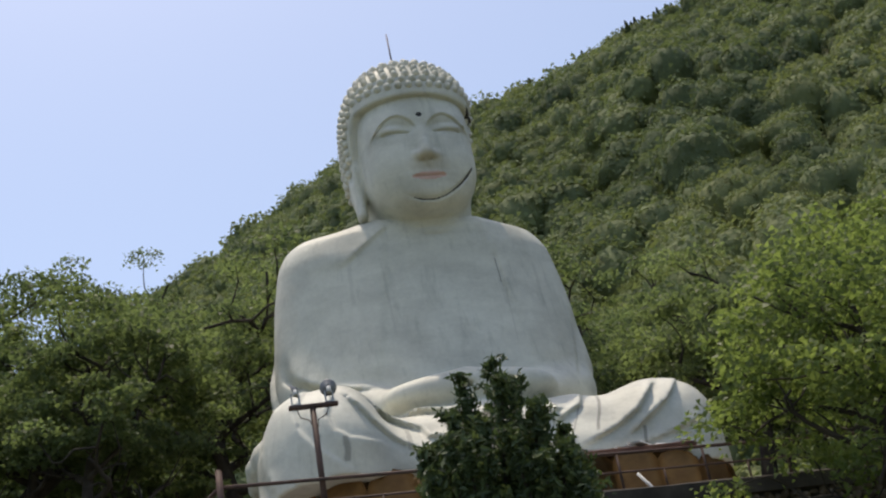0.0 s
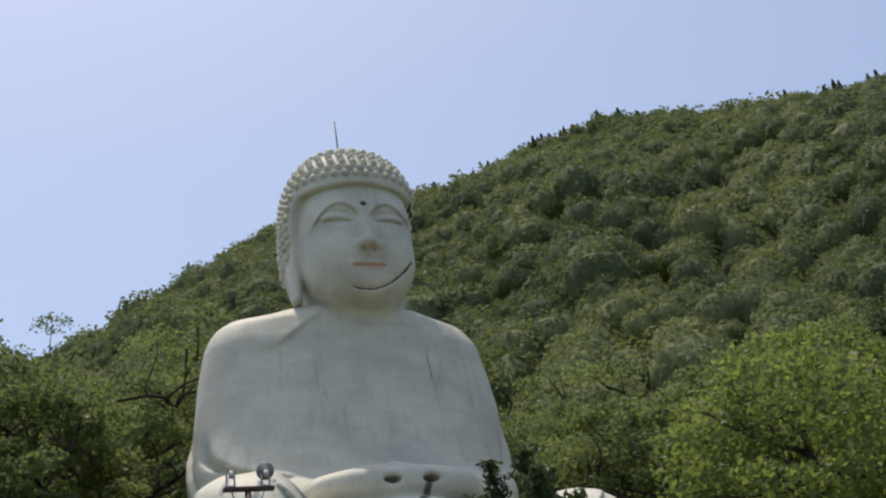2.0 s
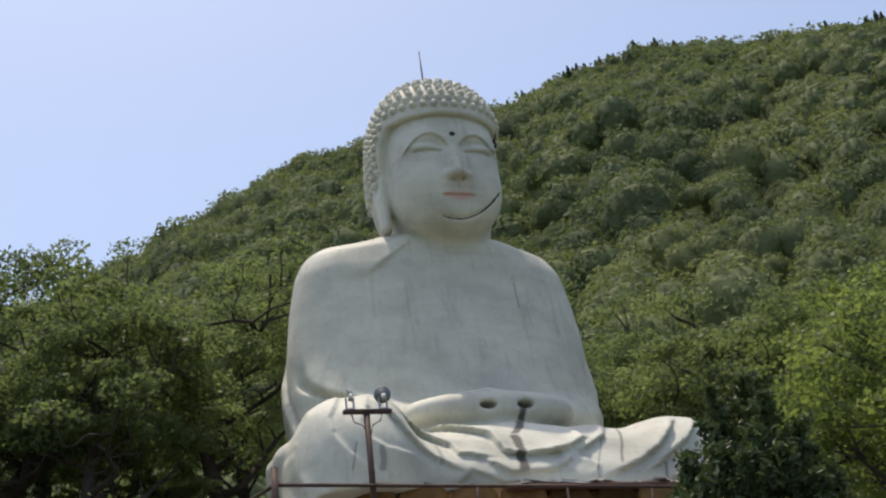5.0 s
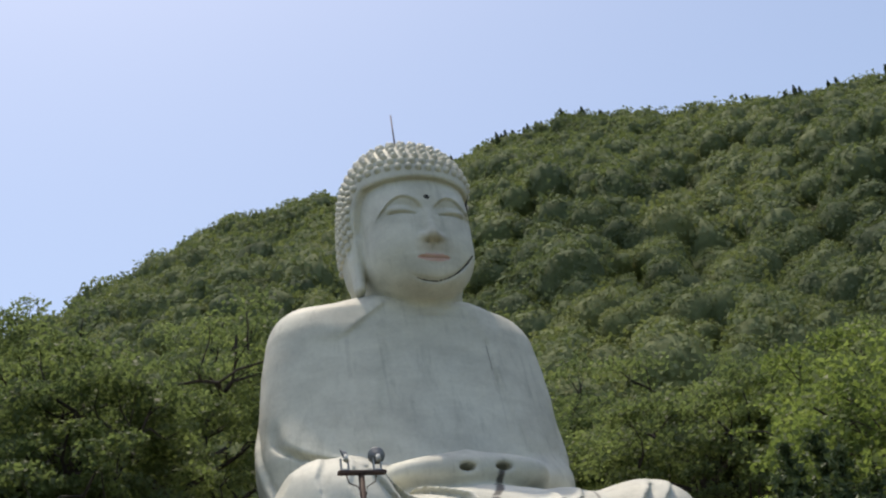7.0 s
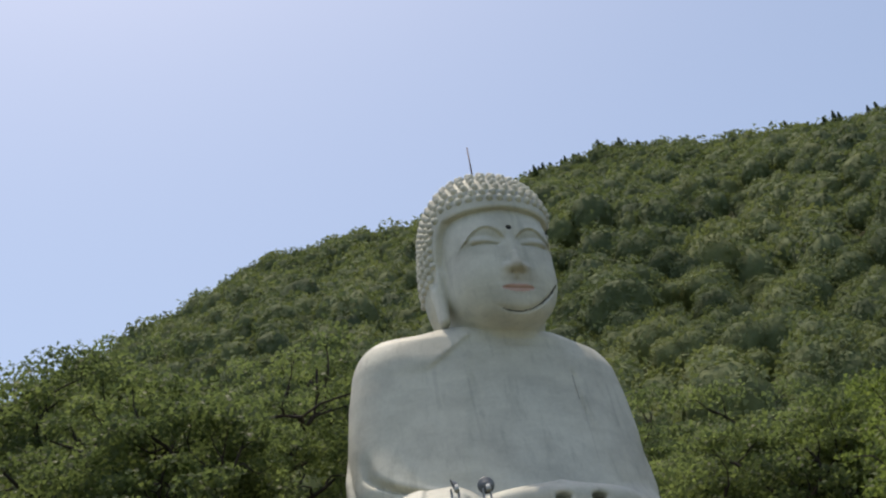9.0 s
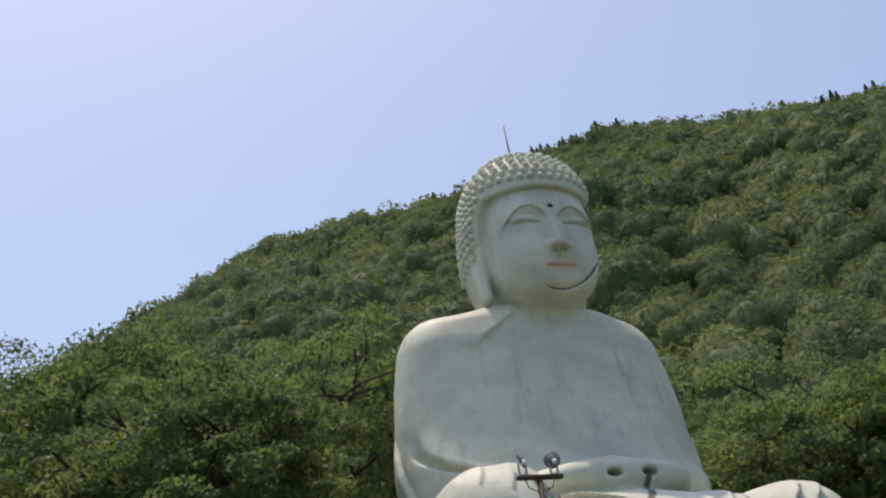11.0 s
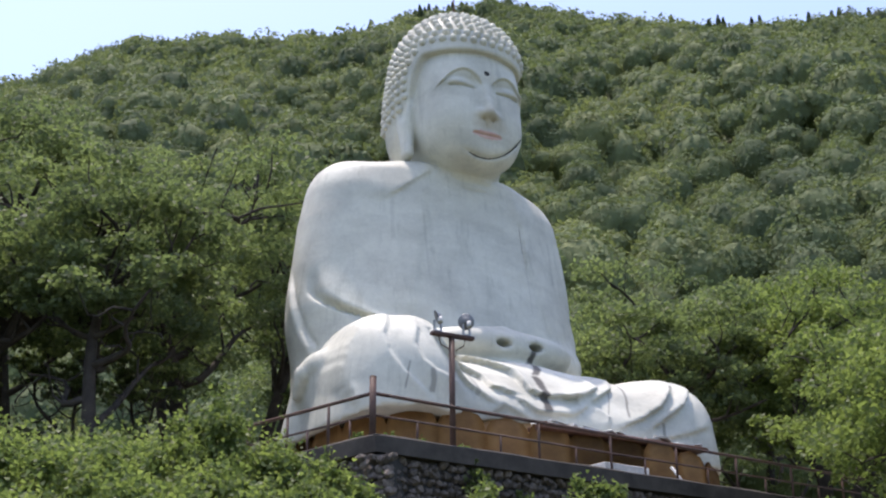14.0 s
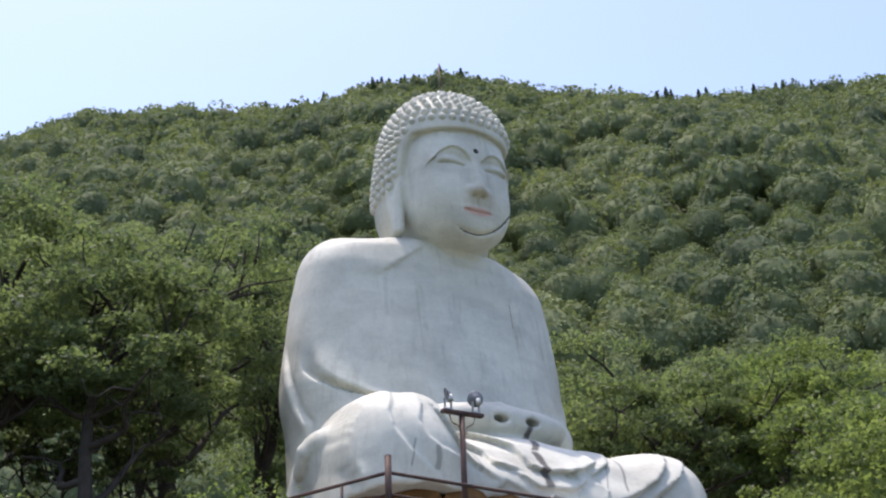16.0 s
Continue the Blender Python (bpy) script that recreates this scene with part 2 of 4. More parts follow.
def tubes(paths, sides=7):
    """Tapered tubes: each path is a list of (point, radius). Returns verts and quads."""
    vs, fs, base = [], [], 0
    ring = np.arange(sides) * 2 * np.pi / sides
    for path in paths:
        p = np.array([q for q, _ in path], float)
        r = np.array([q for _, q in path], float)
        d = np.gradient(p, axis=0)
        d /= np.linalg.norm(d, axis=1)[:, None] + 1e-9
        ref = np.where(np.abs(d[:, 2:3]) > 0.9, [[1.0, 0, 0]], [[0, 0, 1.0]])
        u = np.cross(d, ref)
        u /= np.linalg.norm(u, axis=1)[:, None] + 1e-9
        w = np.cross(d, u)
        v = p[:, None] + r[:, None, None] * (np.cos(ring)[None, :, None] * u[:, None] + np.sin(ring)[None, :, None] * w[:, None])
        vs.append(v.reshape(-1, 3))
        n = len(p)
        i = (np.arange(n - 1)[:, None] * sides + np.arange(sides)[None]).ravel()
        j = (np.arange(n - 1)[:, None] * sides + (np.arange(sides)[None] + 1) % sides).ravel()
        fs.append(base + np.stack([i, j, j + sides, i + sides], 1))
        base += n * sides
    return np.concatenate(vs), np.concatenate(fs)


def smin(a, b, k):
    h = np.clip(0.5 + 0.5 * (b - a) / k, 0, 1)
    return b + (a - b) * h - k * h * (1 - h)


def smax(a, b, k):
    return -smin(-a, -b, k)


def ellipsoid(p, c, r, n=2.0):
    q = [(p[i] - c[i]) / r[i] for i in range(3)]
    if n == 2.0:
        k = np.sqrt(q[0] ** 2 + q[1] ** 2 + q[2] ** 2)
    else:
        k = (np.abs(q[0]) ** n + np.abs(q[1]) ** n + np.abs(q[2]) ** n) ** (1 / n)
    return (k - 1) * min(r)


def capsule(p, a, b, ra, rb, squash=(1, 1, 1)):
    a, b = np.array(a, float), np.array(b, float)
    d = (b - a) / np.array(squash)
    q = [(p[i] - a[i]) / squash[i] for i in range(3)]
    t = np.clip((q[0] * d[0] + q[1] * d[1] + q[2] * d[2]) / (d @ d), 0, 1)
    return np.sqrt((q[0] - t * d[0]) ** 2 + (q[1] - t * d[1]) ** 2 + (q[2] - t * d[2]) ** 2) - (ra + (rb - ra) * t)


def step(a, b, x):
    t = np.clip((x - a) / (b - a), 0, 1)
    return t * t * (3 - 2 * t)


def skin(field, low, high, h):
    """The zero surface of a field on a regular grid, as verts and quads."""
    ax = [np.arange(l, u + h, h, dtype=np.float32) for l, u in zip(low, high)]
    p = np.meshgrid(*ax, indexing="ij", sparse=True)
    v = np.broadcast_to(field(p), [len(a) for a in ax]).astype(np.float32)
    n = v.shape
    s = v < 0
    cs = tuple(k - 1 for k in n)
    total, count = np.zeros((*cs, 3), np.float32), np.zeros(cs, np.float32)
    cut = lambda a, o: a[o[0]:o[0] + cs[0], o[1]:o[1] + cs[1], o[2]:o[2] + cs[2]]  # noqa: E731
    for axis in range(3):
        e = np.eye(3, dtype=int)[axis]
        o1, o2 = [np.eye(3, dtype=int)[k] for k in range(3) if k != axis]
        for o in (0 * e, o1, o2, o1 + o2):
            a, b = cut(v, o), cut(v, o + e)
            hit = (a < 0) != (b < 0)
            t = np.where(hit, a / np.where(hit, a - b, 1), 0)
            for k in range(3):
                total[..., k] += hit * (o[k] + (t if k == axis else 0))
            count += hit
    on = count > 0
    ids = np.full(cs, -1, np.int64)
    ids[on] = np.arange(on.sum())
    cell = np.argwhere(on)
    verts = np.array(low) + h * (cell + total[on] / count[on][:, None])
    faces = []
    for axis in range(3):
        e = np.eye(3, dtype=int)[axis]
        b1, b2 = (axis + 1) % 3, (axis + 2) % 3
        sl = lambda sh: tuple(slice(1 + sh[k], n[k] - 1 + sh[k]) for k in range(3))  # noqa: E731
        lo, hi = s[sl((0, 0, 0))], s[sl(e)]
        for flip, mask in ((False, lo & ~hi), (True, ~lo & hi)):
            c = np.argwhere(mask) + 1
            q = []
            for d1, d2 in ((-1, -1), (0, -1), (0, 0), (-1, 0)):
                cc = c.copy()
                cc[:, b1] += d1
                cc[:, b2] += d2
                cc = np.minimum(cc, np.array(cs) - 1)
                q.append(ids[cc[:, 0], cc[:, 1], cc[:, 2]])
            q = np.stack(q[::-1] if flip else q, 1)
            faces.append(q[(q >= 0).all(1)])
    return verts, np.concatenate(faces)


# ---- ground and hill ----
HUB = (-12.0, -28.0, -5.0)
SKYLINE = ((-60, 2), (-30, 9), (-10, 19), (1, 24.4), (4, 25.8), (5.5, 26.7), (7, 27.3), (8.5, 28.4), (10, 29.1), (11.5, 29.85), (13, 30.25), (14.5, 30.3), (16, 30.7), (17.5, 30.6),
           (19, 30.6), (20.5, 30.8), (22, 30.95), (23.5, 31.1), (25, 31.6), (26.5, 32.0), (28, 32.4), (29.5, 32.45), (30.4, 32.3), (31.2, 32.75), (32.5, 32.8), (34, 32.3), (35.5, 31.9),
           (37, 31.5), (38.5, 31.3), (40, 31.2), (43, 30.8), (46, 30.4), (49, 30.1), (52, 29.8), (70, 27), (100, 14), (140, 2))
RISE = ((48, 0.0), (80, 0.30), (122, 0.60), (180, 0.82), (255, 0.93), (450, 1.0))


def base_height(x, y):
    """The terrace round the statue, sloping down to the path in front."""
    h = -6.6 + 6.0 * step(-23.0, -3.0, y)
    h = h + 3.4 * step(1.0, 7.5, y) * step(-4.5, -7.0, x)
    return h + 0.25 * np.sin(x * 0.7 + 1) * np.sin(y * 0.6) * step(-24, -18, y)


def hill_height(r, az):
    el = np.interp(az, *np.array(SKYLINE).T)
    up = HUB[2] + r * np.tan(np.radians(el)) * np.interp(r, *np.array(RISE).T)
    up += 5 * np.sin(az * 0.35 + r * 0.02) * step(90, 200, r) * step(450, 330, r)
    top = HUB[2] + 450 * np.tan(np.radians(el))
    up = np.where(r < 50, -20.0, up)
    return np.where(r > 450, top - (r - 450) * 0.55, up)


def ground_height(x, y):
    x, y = np.asarray(x, float), np.asarray(y, float)
    r, az = np.hypot(x - HUB[0], y - HUB[1]), np.degrees(np.arctan2(x - HUB[0], y - HUB[1]))
    return np.maximum(base_height(x, y), hill_height(r, az))


def build_ground():
    r = np.concatenate([np.linspace(0.01, 60, 80), np.geomspace(61, 460, 110), np.geomspace(480, 4500, 24)])
    a = np.radians(np.arange(-180, 180, 2.0))
    rr, aa = np.meshgrid(r, a, indexing="ij")
    x, y = HUB[0] + rr * np.sin(aa), HUB[1] + rr * np.cos(aa)
    z = ground_height(x, y)
    z = np.where(rr > 700, np.maximum(z * 0 - 6.6, np.where(rr > 1100, -6.6, z)), z)
    n, m = rr.shape
    i = (np.arange(n - 1)[:, None] * m + np.arange(m)[None]).ravel()
    j = (np.arange(n - 1)[:, None] * m + (np.arange(m)[None] + 1) % m).ravel()
    me = mesh_np("ground", np.stack([x, y, z], -1).reshape(-1, 3), [np.stack([i, i + m, j + m, j], 1)], [EARTH], smooth=True)
    tagged(new("ground", me), "leaf-littered earth rising into a steep wooded hill", "ground", kind="structure")


build_ground()


# ---- statue ----
# height of the robe's hem along the front
HEM = ((-6, -5.5, -4.7, -3.9, -3.3, -2.3, -0.9, 0, 1.6, 2.5, 3.2, 4.2, 6), (0.68, 0.76, 0.95, 1.04, 1.0, 1.0, 1.08, 1.04, 1.02, 1.06, 0.98, 0.86, 0.8))
# edges of the robe's layers across the lap: x along the edge, height, how far the layer stands out, how fast it fades
EDGES = [
    ((-3.89, -4.36, -4.6, -4.64, -4.39), (1.36, 1.75, 2.14, 2.57, 3.06), 0.05, 0.25), ((-5.07, -5.28, -5.38, -5.37, -5.28), (2.8, 2.38, 1.92, 1.49, 1.17), 0.10, 0.3),
    ((-3.05, -3.59, -3.89, -4.0, -3.84), (1.74, 1.81, 2.04, 2.38, 2.75), 0.055, 0.25), ((-3.3, -3.0, -2.5, -2.1), (2.6, 2.2, 1.75, 1.5), 0.10, 0.3),
    ((-2.6, -1.9, -1.85, -1.48), (2.6, 2.13, 1.81, 1.78), 0.13, 0.3), ((-1.7, -0.88, -0.77, -0.34, 0.37), (2.9, 2.49, 1.88, 1.75, 1.84), 0.16, 0.3),
    ((0.37, 0.79, 1.19), (1.84, 1.96, 2.17), 0.13, 0.2), ((1.21, 1.22, 1.1), (2.12, 2.4, 2.6), 0.10, 0.2), ((1.23, 1.85, 2.0), (1.96, 2.31, 2.55), 0.12, 0.25),
    ((1.86, 2.4, 3.01, 3.42), (1.32, 1.55, 1.92, 2.36), 0.13, 0.3), ((2.94, 3.31, 3.69, 4.09), (1.53, 1.77, 2.03, 2.43), 0.13, 0.3), ((2.94, 3.63, 4.26), (1.09, 1.27, 1.49), 0.07, 0.25),
    ((1.25, 1.36, 1.08), (1.26, 1.49, 1.7), 0.08, 0.15), ((-1.07, -0.76, -0.4, 0.26, 0.64), (1.52, 1.31, 1.3, 1.36, 1.57), 0.12, 0.22), ((-1.85, -1.67, -1.16), (1.21, 1.38, 1.2), 0.08, 0.15),
]


def body_field(p):
    x, y, z = p
    xt = (x + 0.2) * np.where(x > -0.2, 1.035, 1.0)
    # cloaked trunk: flattened rounds stacked by height
    zs = np.array([-0.5, 1.0, 2.6, 4.4, 6.0, 7.4, 8.3, 8.9, 9.4, 9.8, 10.4])
    w = np.interp(z, zs, [4.1, 4.1, 4.1, 4.1, 4.05, 3.85, 3.5, 3.0, 2.0, 1.5, 1.3])
    f = np.interp(z, zs, [-2.4, -2.6, -2.55, -2.2, -1.85, -1.6, -1.5, -1.4, -1.2, -1.1, -1.1])
    k = np.interp(z, zs, [2.2, 2.2, 2.2, 2.3, 2.3, 2.1, 1.7, 1.3, 0.9, 0.6, 0.5])
    mid, dep = (f + k) / 2, (k - f) / 2
    q = (np.abs(xt / w) ** 2.3 + np.abs((y - mid) / dep) ** 2.3) ** (1 / 2.3)
    d = (q - 1) * 1.7
    d = smax(d, z - 9.35, 0.4)
    # upper arms under the cloak, and forearms
    for s in (-1, 1):
        arm = capsule(p, (-2.95, 0.25, 8.25), (-3.4, 0.05, 4.6), 1.10, 0.98) if s < 0 else capsule(p, (2.45, 0.25, 8.1), (2.85, 0.05, 4.6), 1.05, 0.96)
        d = smin(d, arm, 0.55)
        d = smin(d, capsule(p, (s * 3.1 - 0.1, -0.8, 3.95), (s * 1.75 - 0.1, -2.5, 3.45), 0.66, 0.44, (1, 1, 0.9)), 0.35)
    # robe fall at the elbows
    d = smin(d, capsule(p, (-3.45, 0.1, 4.8), (-3.6, -0.4, 2.4), 0.75, 0.7), 0.6)
    # folded hands: a broad lens of fingers with two openings under the thumbs
    hand = ellipsoid(p, (-0.1, -2.75, 3.52), (2.15, 0.95, 0.50), 2.3)
    hand = smin(hand, capsule(p, (-1.9, -2.7, 3.62), (-0.3, -3.25, 3.80), 0.24, 0.2), 0.15)
    hand = smin(hand, capsule(p, (1.8, -2.7, 3.55), (-0.2, -3.25, 3.80), 0.24, 0.2), 0.15)
    for hx in (-0.40, 0.54):
        hand = smax(hand, -ellipsoid(p, (hx, -3.6, 3.50), (0.22, 0.60, 0.10)), 0.05)
    d = smin(d, hand, 0.12)
    # neckline of the robe: a shallow step down both sides of the chest
    edge = np.abs(x - 0.05) - (1.25 + 0.10 * (9.0 - z) + 0.02 * (9 - z) ** 2)
    d = d - 0.035 * step(-0.06, 0.16, edge) * step(4.2, 4.8, z) * step(10.2, 9.2, z) * step(0.3, -0.5, y)
    # shoulder tuck and the cloak's edge over the far arm
    tuck = -x - (1.4 + 1.25 * (8.75 - z))
    d = d - 0.09 * step(-0.04, 0.05, tuck) * np.exp(-np.maximum(tuck, 0) / 0.7) * step(7.75, 8.15, z) * step(9.2, 8.8, z) * step(0.2, -0.5, y)
    d = d + 0.06 * np.exp(-((x - 1.62 - 0.04 * (7.7 - z)) / 0.05) ** 2) * step(6.0, 6.6, z) * step(8.0, 7.8, z) * step(0, -0.6, y)
    # sleeve opening on the near arm
    arc = x + 4.25 - 1.5 * np.maximum(5.2 - z, 0) ** 2.2
    d = d + (0.11 * np.exp(-(arc / 0.10) ** 2) - 0.09 * step(0.0, 0.12, arc) * np.exp(-np.maximum(arc, 0) / 0.7)) * step(4.05, 4.3, z) * step(5.9, 4.8, z) * step(0.6, -0.4, y) * step(-1.8, -2.6, x)
    # outer edge of the cloak hanging behind the near elbow
    fold = y - np.interp(z, (3.6, 4.1, 4.7, 5.3, 6.0), (-0.9, -0.59, -0.40, -0.10, 0.3))
    d = d - (0.10 * step(-0.03, 0.05, fold) * np.exp(-np.maximum(fold, 0) / 0.5) - 0.04 * np.exp(-(fold / 0.06) ** 2)) * step(3.2, 3.7, z) * step(6.2, 5.2, z) * step(-3.2, -3.8, x)
    arc = 3.6 - x - 0.16 * np.maximum(6.3 - z, 0) ** 1.4
    d = d + 0.07 * np.exp(-(np.minimum(arc, 0) / 0.3) ** 2) * (arc < 0) * step(3.9, 4.4, z) * step(6.6, 5.6, z) * step(0.6, -0.4, y) * step(-0.2, 0.6, x)

    # crossed legs under the robe
    leg = smin(ellipsoid(p, (-3.92, -4.2, 1.05), (1.52, 1.85, 2.3), 2.5), ellipsoid(p, (3.8, -3.2, 0.95), (1.52, 2.05, 2.0), 2.9), 0.5)
    leg = smin(leg, capsule(p, (-3.7, -3.6, 1.75), (-2.7, -0.6, 2.0), 1.45, 1.5), 0.5)
    leg = smin(leg, capsule(p, (3.7, -2.8, 1.5), (2.8, -0.4, 1.9), 1.4, 1.5), 0.5)
    leg = smin(leg, capsule(p, (-2.8, -4.0, 1.05), (2.8, -3.8, 0.95), 1.35, 1.3, (1, 1.05, 0.95)), 0.6)
    leg = smin(leg, ellipsoid(p, (0.1, -2.9, 1.2), (4.0, 2.3, 1.9)), 0.6)
    leg = smin(leg, ellipsoid(p, (-3.8, -3.3, 0.3), (1.6, 2.5, 1.3), 3.2), 0.3)
    leg = smin(leg, ellipsoid(p, (3.65, -2.9, 0.3), (1.52, 2.35, 1.3), 3.2), 0.3)
    leg = smin(leg, ellipsoid(p, (2.1, -2.8, 1.6), (1.6, 1.8, 1.4)), 0.3)
    # hem spreading at the foot, in front
    leg = smin(leg, capsule(p, (-2.6, -4.95, 1.25), (2.3, -4.9, 1.1), 0.5, 0.45), 0.35)
    # cloth gathered at the side of the near knee and hanging down from it
    leg = smin(leg, ellipsoid(p, (-5.2, -3.4, 2.3), (0.32, 0.8, 0.36)), 0.16)
    leg = smin(leg, capsule(p, (-5.4, -3.2, 2.15), (-5.5, -2.95, 1.72), 0.26, 0.12), 0.10)
    leg = smin(leg, capsule(p, (-5.2, -2.6, 1.9), (-5.35, -2.2, -0.3), 0.28, 0.45), 0.25)
    # layered robe edges: each layer stands out above its edge and fades upwards
    drape = step(-1.6, -2.9, y)
    for xs, zs2, amp, fade in EDGES:
        near, side = 99.0, 0.0
        for x0, z0, x1, z1 in zip(xs, zs2, xs[1:], zs2[1:]):
            dx, dz = x1 - x0, z1 - z0
            t = np.clip(((x - x0) * dx + (z - z0) * dz) / (dx * dx + dz * dz), 0, 1)
            far = np.sqrt((x - x0 - t * dx) ** 2 + (z - z0 - t * dz) ** 2)
            side = np.where(far < near, (z - z0) * dx - (x - x0) * dz, side)
            near = np.minimum(far, near)
        above = step(-0.035, 0.035, np.where(side > 0, near, -near))
        leg = leg - amp * drape * (above * np.exp(-near / fade) - 0.3 * (1 - above) * np.exp(-near / 0.12))
    leg = leg + 0.05 * np.sin(2.1 * x + 1.7 * z) * np.sin(1.3 * x - 2.2 * z + 1.0) * drape * step(4.6, 3.4, np.abs(x))
    d = smin(d, leg, 0.22)
    # scalloped hem above the petals, highest over each petal
    hem = np.interp(x, *HEM) + 0.06 * np.abs(np.sin(3.0 * x + 0.4)) - 0.05 - 0.28 * step(-0.4, 1.0, x)
    return np.maximum(d, np.minimum(hem - z, -(y + 1.9)))


def hair_line(y, x):
    """Height above which the head is covered with curls."""
    t = step(-1.55, -0.25, y - 0.5 * (x > 0))
    return 12.41 * (1 - t) + 9.75 * t - 0.06 * np.abs(x) * (1 - t)


def head_field(p):
    x, y, z = p
    y, z = y + 0.25, z + 0.08
    ax = np.abs(x)
    p = (ax, y, z)
    face = ellipsoid(p, (0.03, -0.76, 11.10), (1.55, 1.46, 1.88), 2.9)
    face = smin(face, ellipsoid(p, (0, -0.55, 12.0), (1.62, 1.62, 2.05)), 0.3)
    face = smin(face, ellipsoid(p, (0.45, -1.45, 10.25), (0.75, 0.68, 0.80)), 0.5)
    face = smin(face, ellipsoid(p, (0, -1.63, 9.56), (0.84, 0.52, 0.46)), 0.35)
    # eye hollows, lids, brows
    face = smax(face, -ellipsoid(p, (0.70, -2.64, 11.42), (0.60, 0.50, 0.22)), 0.2)
    face = smin(face, ellipsoid(p, (0.71, -1.93, 11.37), (0.48, 0.27, 0.20)), 0.06)
    ridge = z - 11.78 + np.where(ax < 0.68, 1.25, 1.2) * (ax - 0.68) ** 2
    over = step(-0.025, 0.025, ridge)
    face = face - (0.075 * over * np.exp(-np.maximum(ridge, 0) / 0.16) - 0.03 * (1 - over) * np.exp(np.minimum(ridge, 0) / 0.06)) * step(1.5, 1.2, ax) * step(0.1, 0.25, ax) * step(-1.0, -1.5, y)
    slit = np.abs(z - 11.28 + 0.10 * (ax - 0.7) ** 2)
    face = face + 0.055 * np.exp(-(slit / 0.03) ** 2) * step(1.14, 1.04, ax) * step(0.26, 0.36, ax) * step(-1.2, -1.5, y)
    # nose
    face = smin(face, capsule(p, (0, -2.06, 11.6), (0, -2.36, 10.52), 0.10, 0.16), 0.16)
    face = smin(face, ellipsoid(p, (0.22, -2.18, 10.47), (0.17, 0.20, 0.13)), 0.12)
    face = face + 0.07 * np.exp(-((ax - 0.13) / 0.06) ** 2 - ((z - 10.34) / 0.05) ** 2) * (y < -1.6)
    # mouth
    face = smin(face, ellipsoid(p, (0, -2.06, 9.93), (0.48, 0.16, 0.07)), 0.09)
    face = smin(face, ellipsoid(p, (0, -2.03, 9.80), (0.40, 0.16, 0.07)), 0.09)
    face = face + 0.05 * np.exp(-((z - 9.87 - 0.03 * ax * ax) / 0.03) ** 2) * step(0.5, 0.35, ax) * (y < -1.6)
    face = face + 0.04 * np.exp(-((ax - 0.0) / 0.06) ** 2 - ((z - 10.14) / 0.08) ** 2) * (y < -1.6)
    # fold under the chin
    chin = z - (9.27 + (0.35 + 0.2 * (x > 0)) * ax * ax)
    face = face + 0.06 * np.exp(-(chin / 0.04) ** 2) * step(1.3, 1.0, x) * step(-0.8, -0.3, x) * step(-0.9, -1.2, y)
    # neck with two rings
    neck = (np.sqrt(((x - 0.06) / 1.42) ** 2 + ((y + 0.05) / 1.15) ** 2) - 1) * 1.15
    neck = neck - 0.05 * np.exp(-((z - 8.98) / 0.09) ** 2) - 0.05 * np.exp(-((z - 8.72) / 0.09) ** 2)
    neck = smax(smax(neck, z - 10.2, 0.2), 8.2 - z, 0.1)
    face = smin(face, neck, 0.22)
    # ears with long lobes
    ear = smin(ellipsoid(p, (1.68, -0.55, 10.95), (0.24, 0.42, 0.68)), capsule(p, (1.66, -0.55, 10.5), (1.70, -0.72, 9.55), 0.23, 0.19, (0.8, 1.3, 1)), 0.15)
    ear = np.where(x > 0, ellipsoid(p, (1.42, -0.1, 10.9), (0.2, 0.4, 0.7)), ear)
    ear = smax(ear, -ellipsoid(p, (1.93, -0.72, 10.95), (0.14, 0.22, 0.42)), 0.06)
    face = smin(face, ear, 0.10)
    # cap of hair
    hair = smin(ellipsoid(((1 + np.where(x > 0, 0.02 + 0.08 * step(12.6, 12.1, z), 0.0)) * ax, y, z), (0, -0.50, 12.05), (1.90, 1.88, 2.18), 2.25), ellipsoid((x + 0.14, y, z), (0, 0.1, 11.0), (1.66, 1.75, 2.0)), 0.4)
    hair = smax(hair, hair_line(y, x) - z, 0.10)
    return smin(face, hair, 0.03)


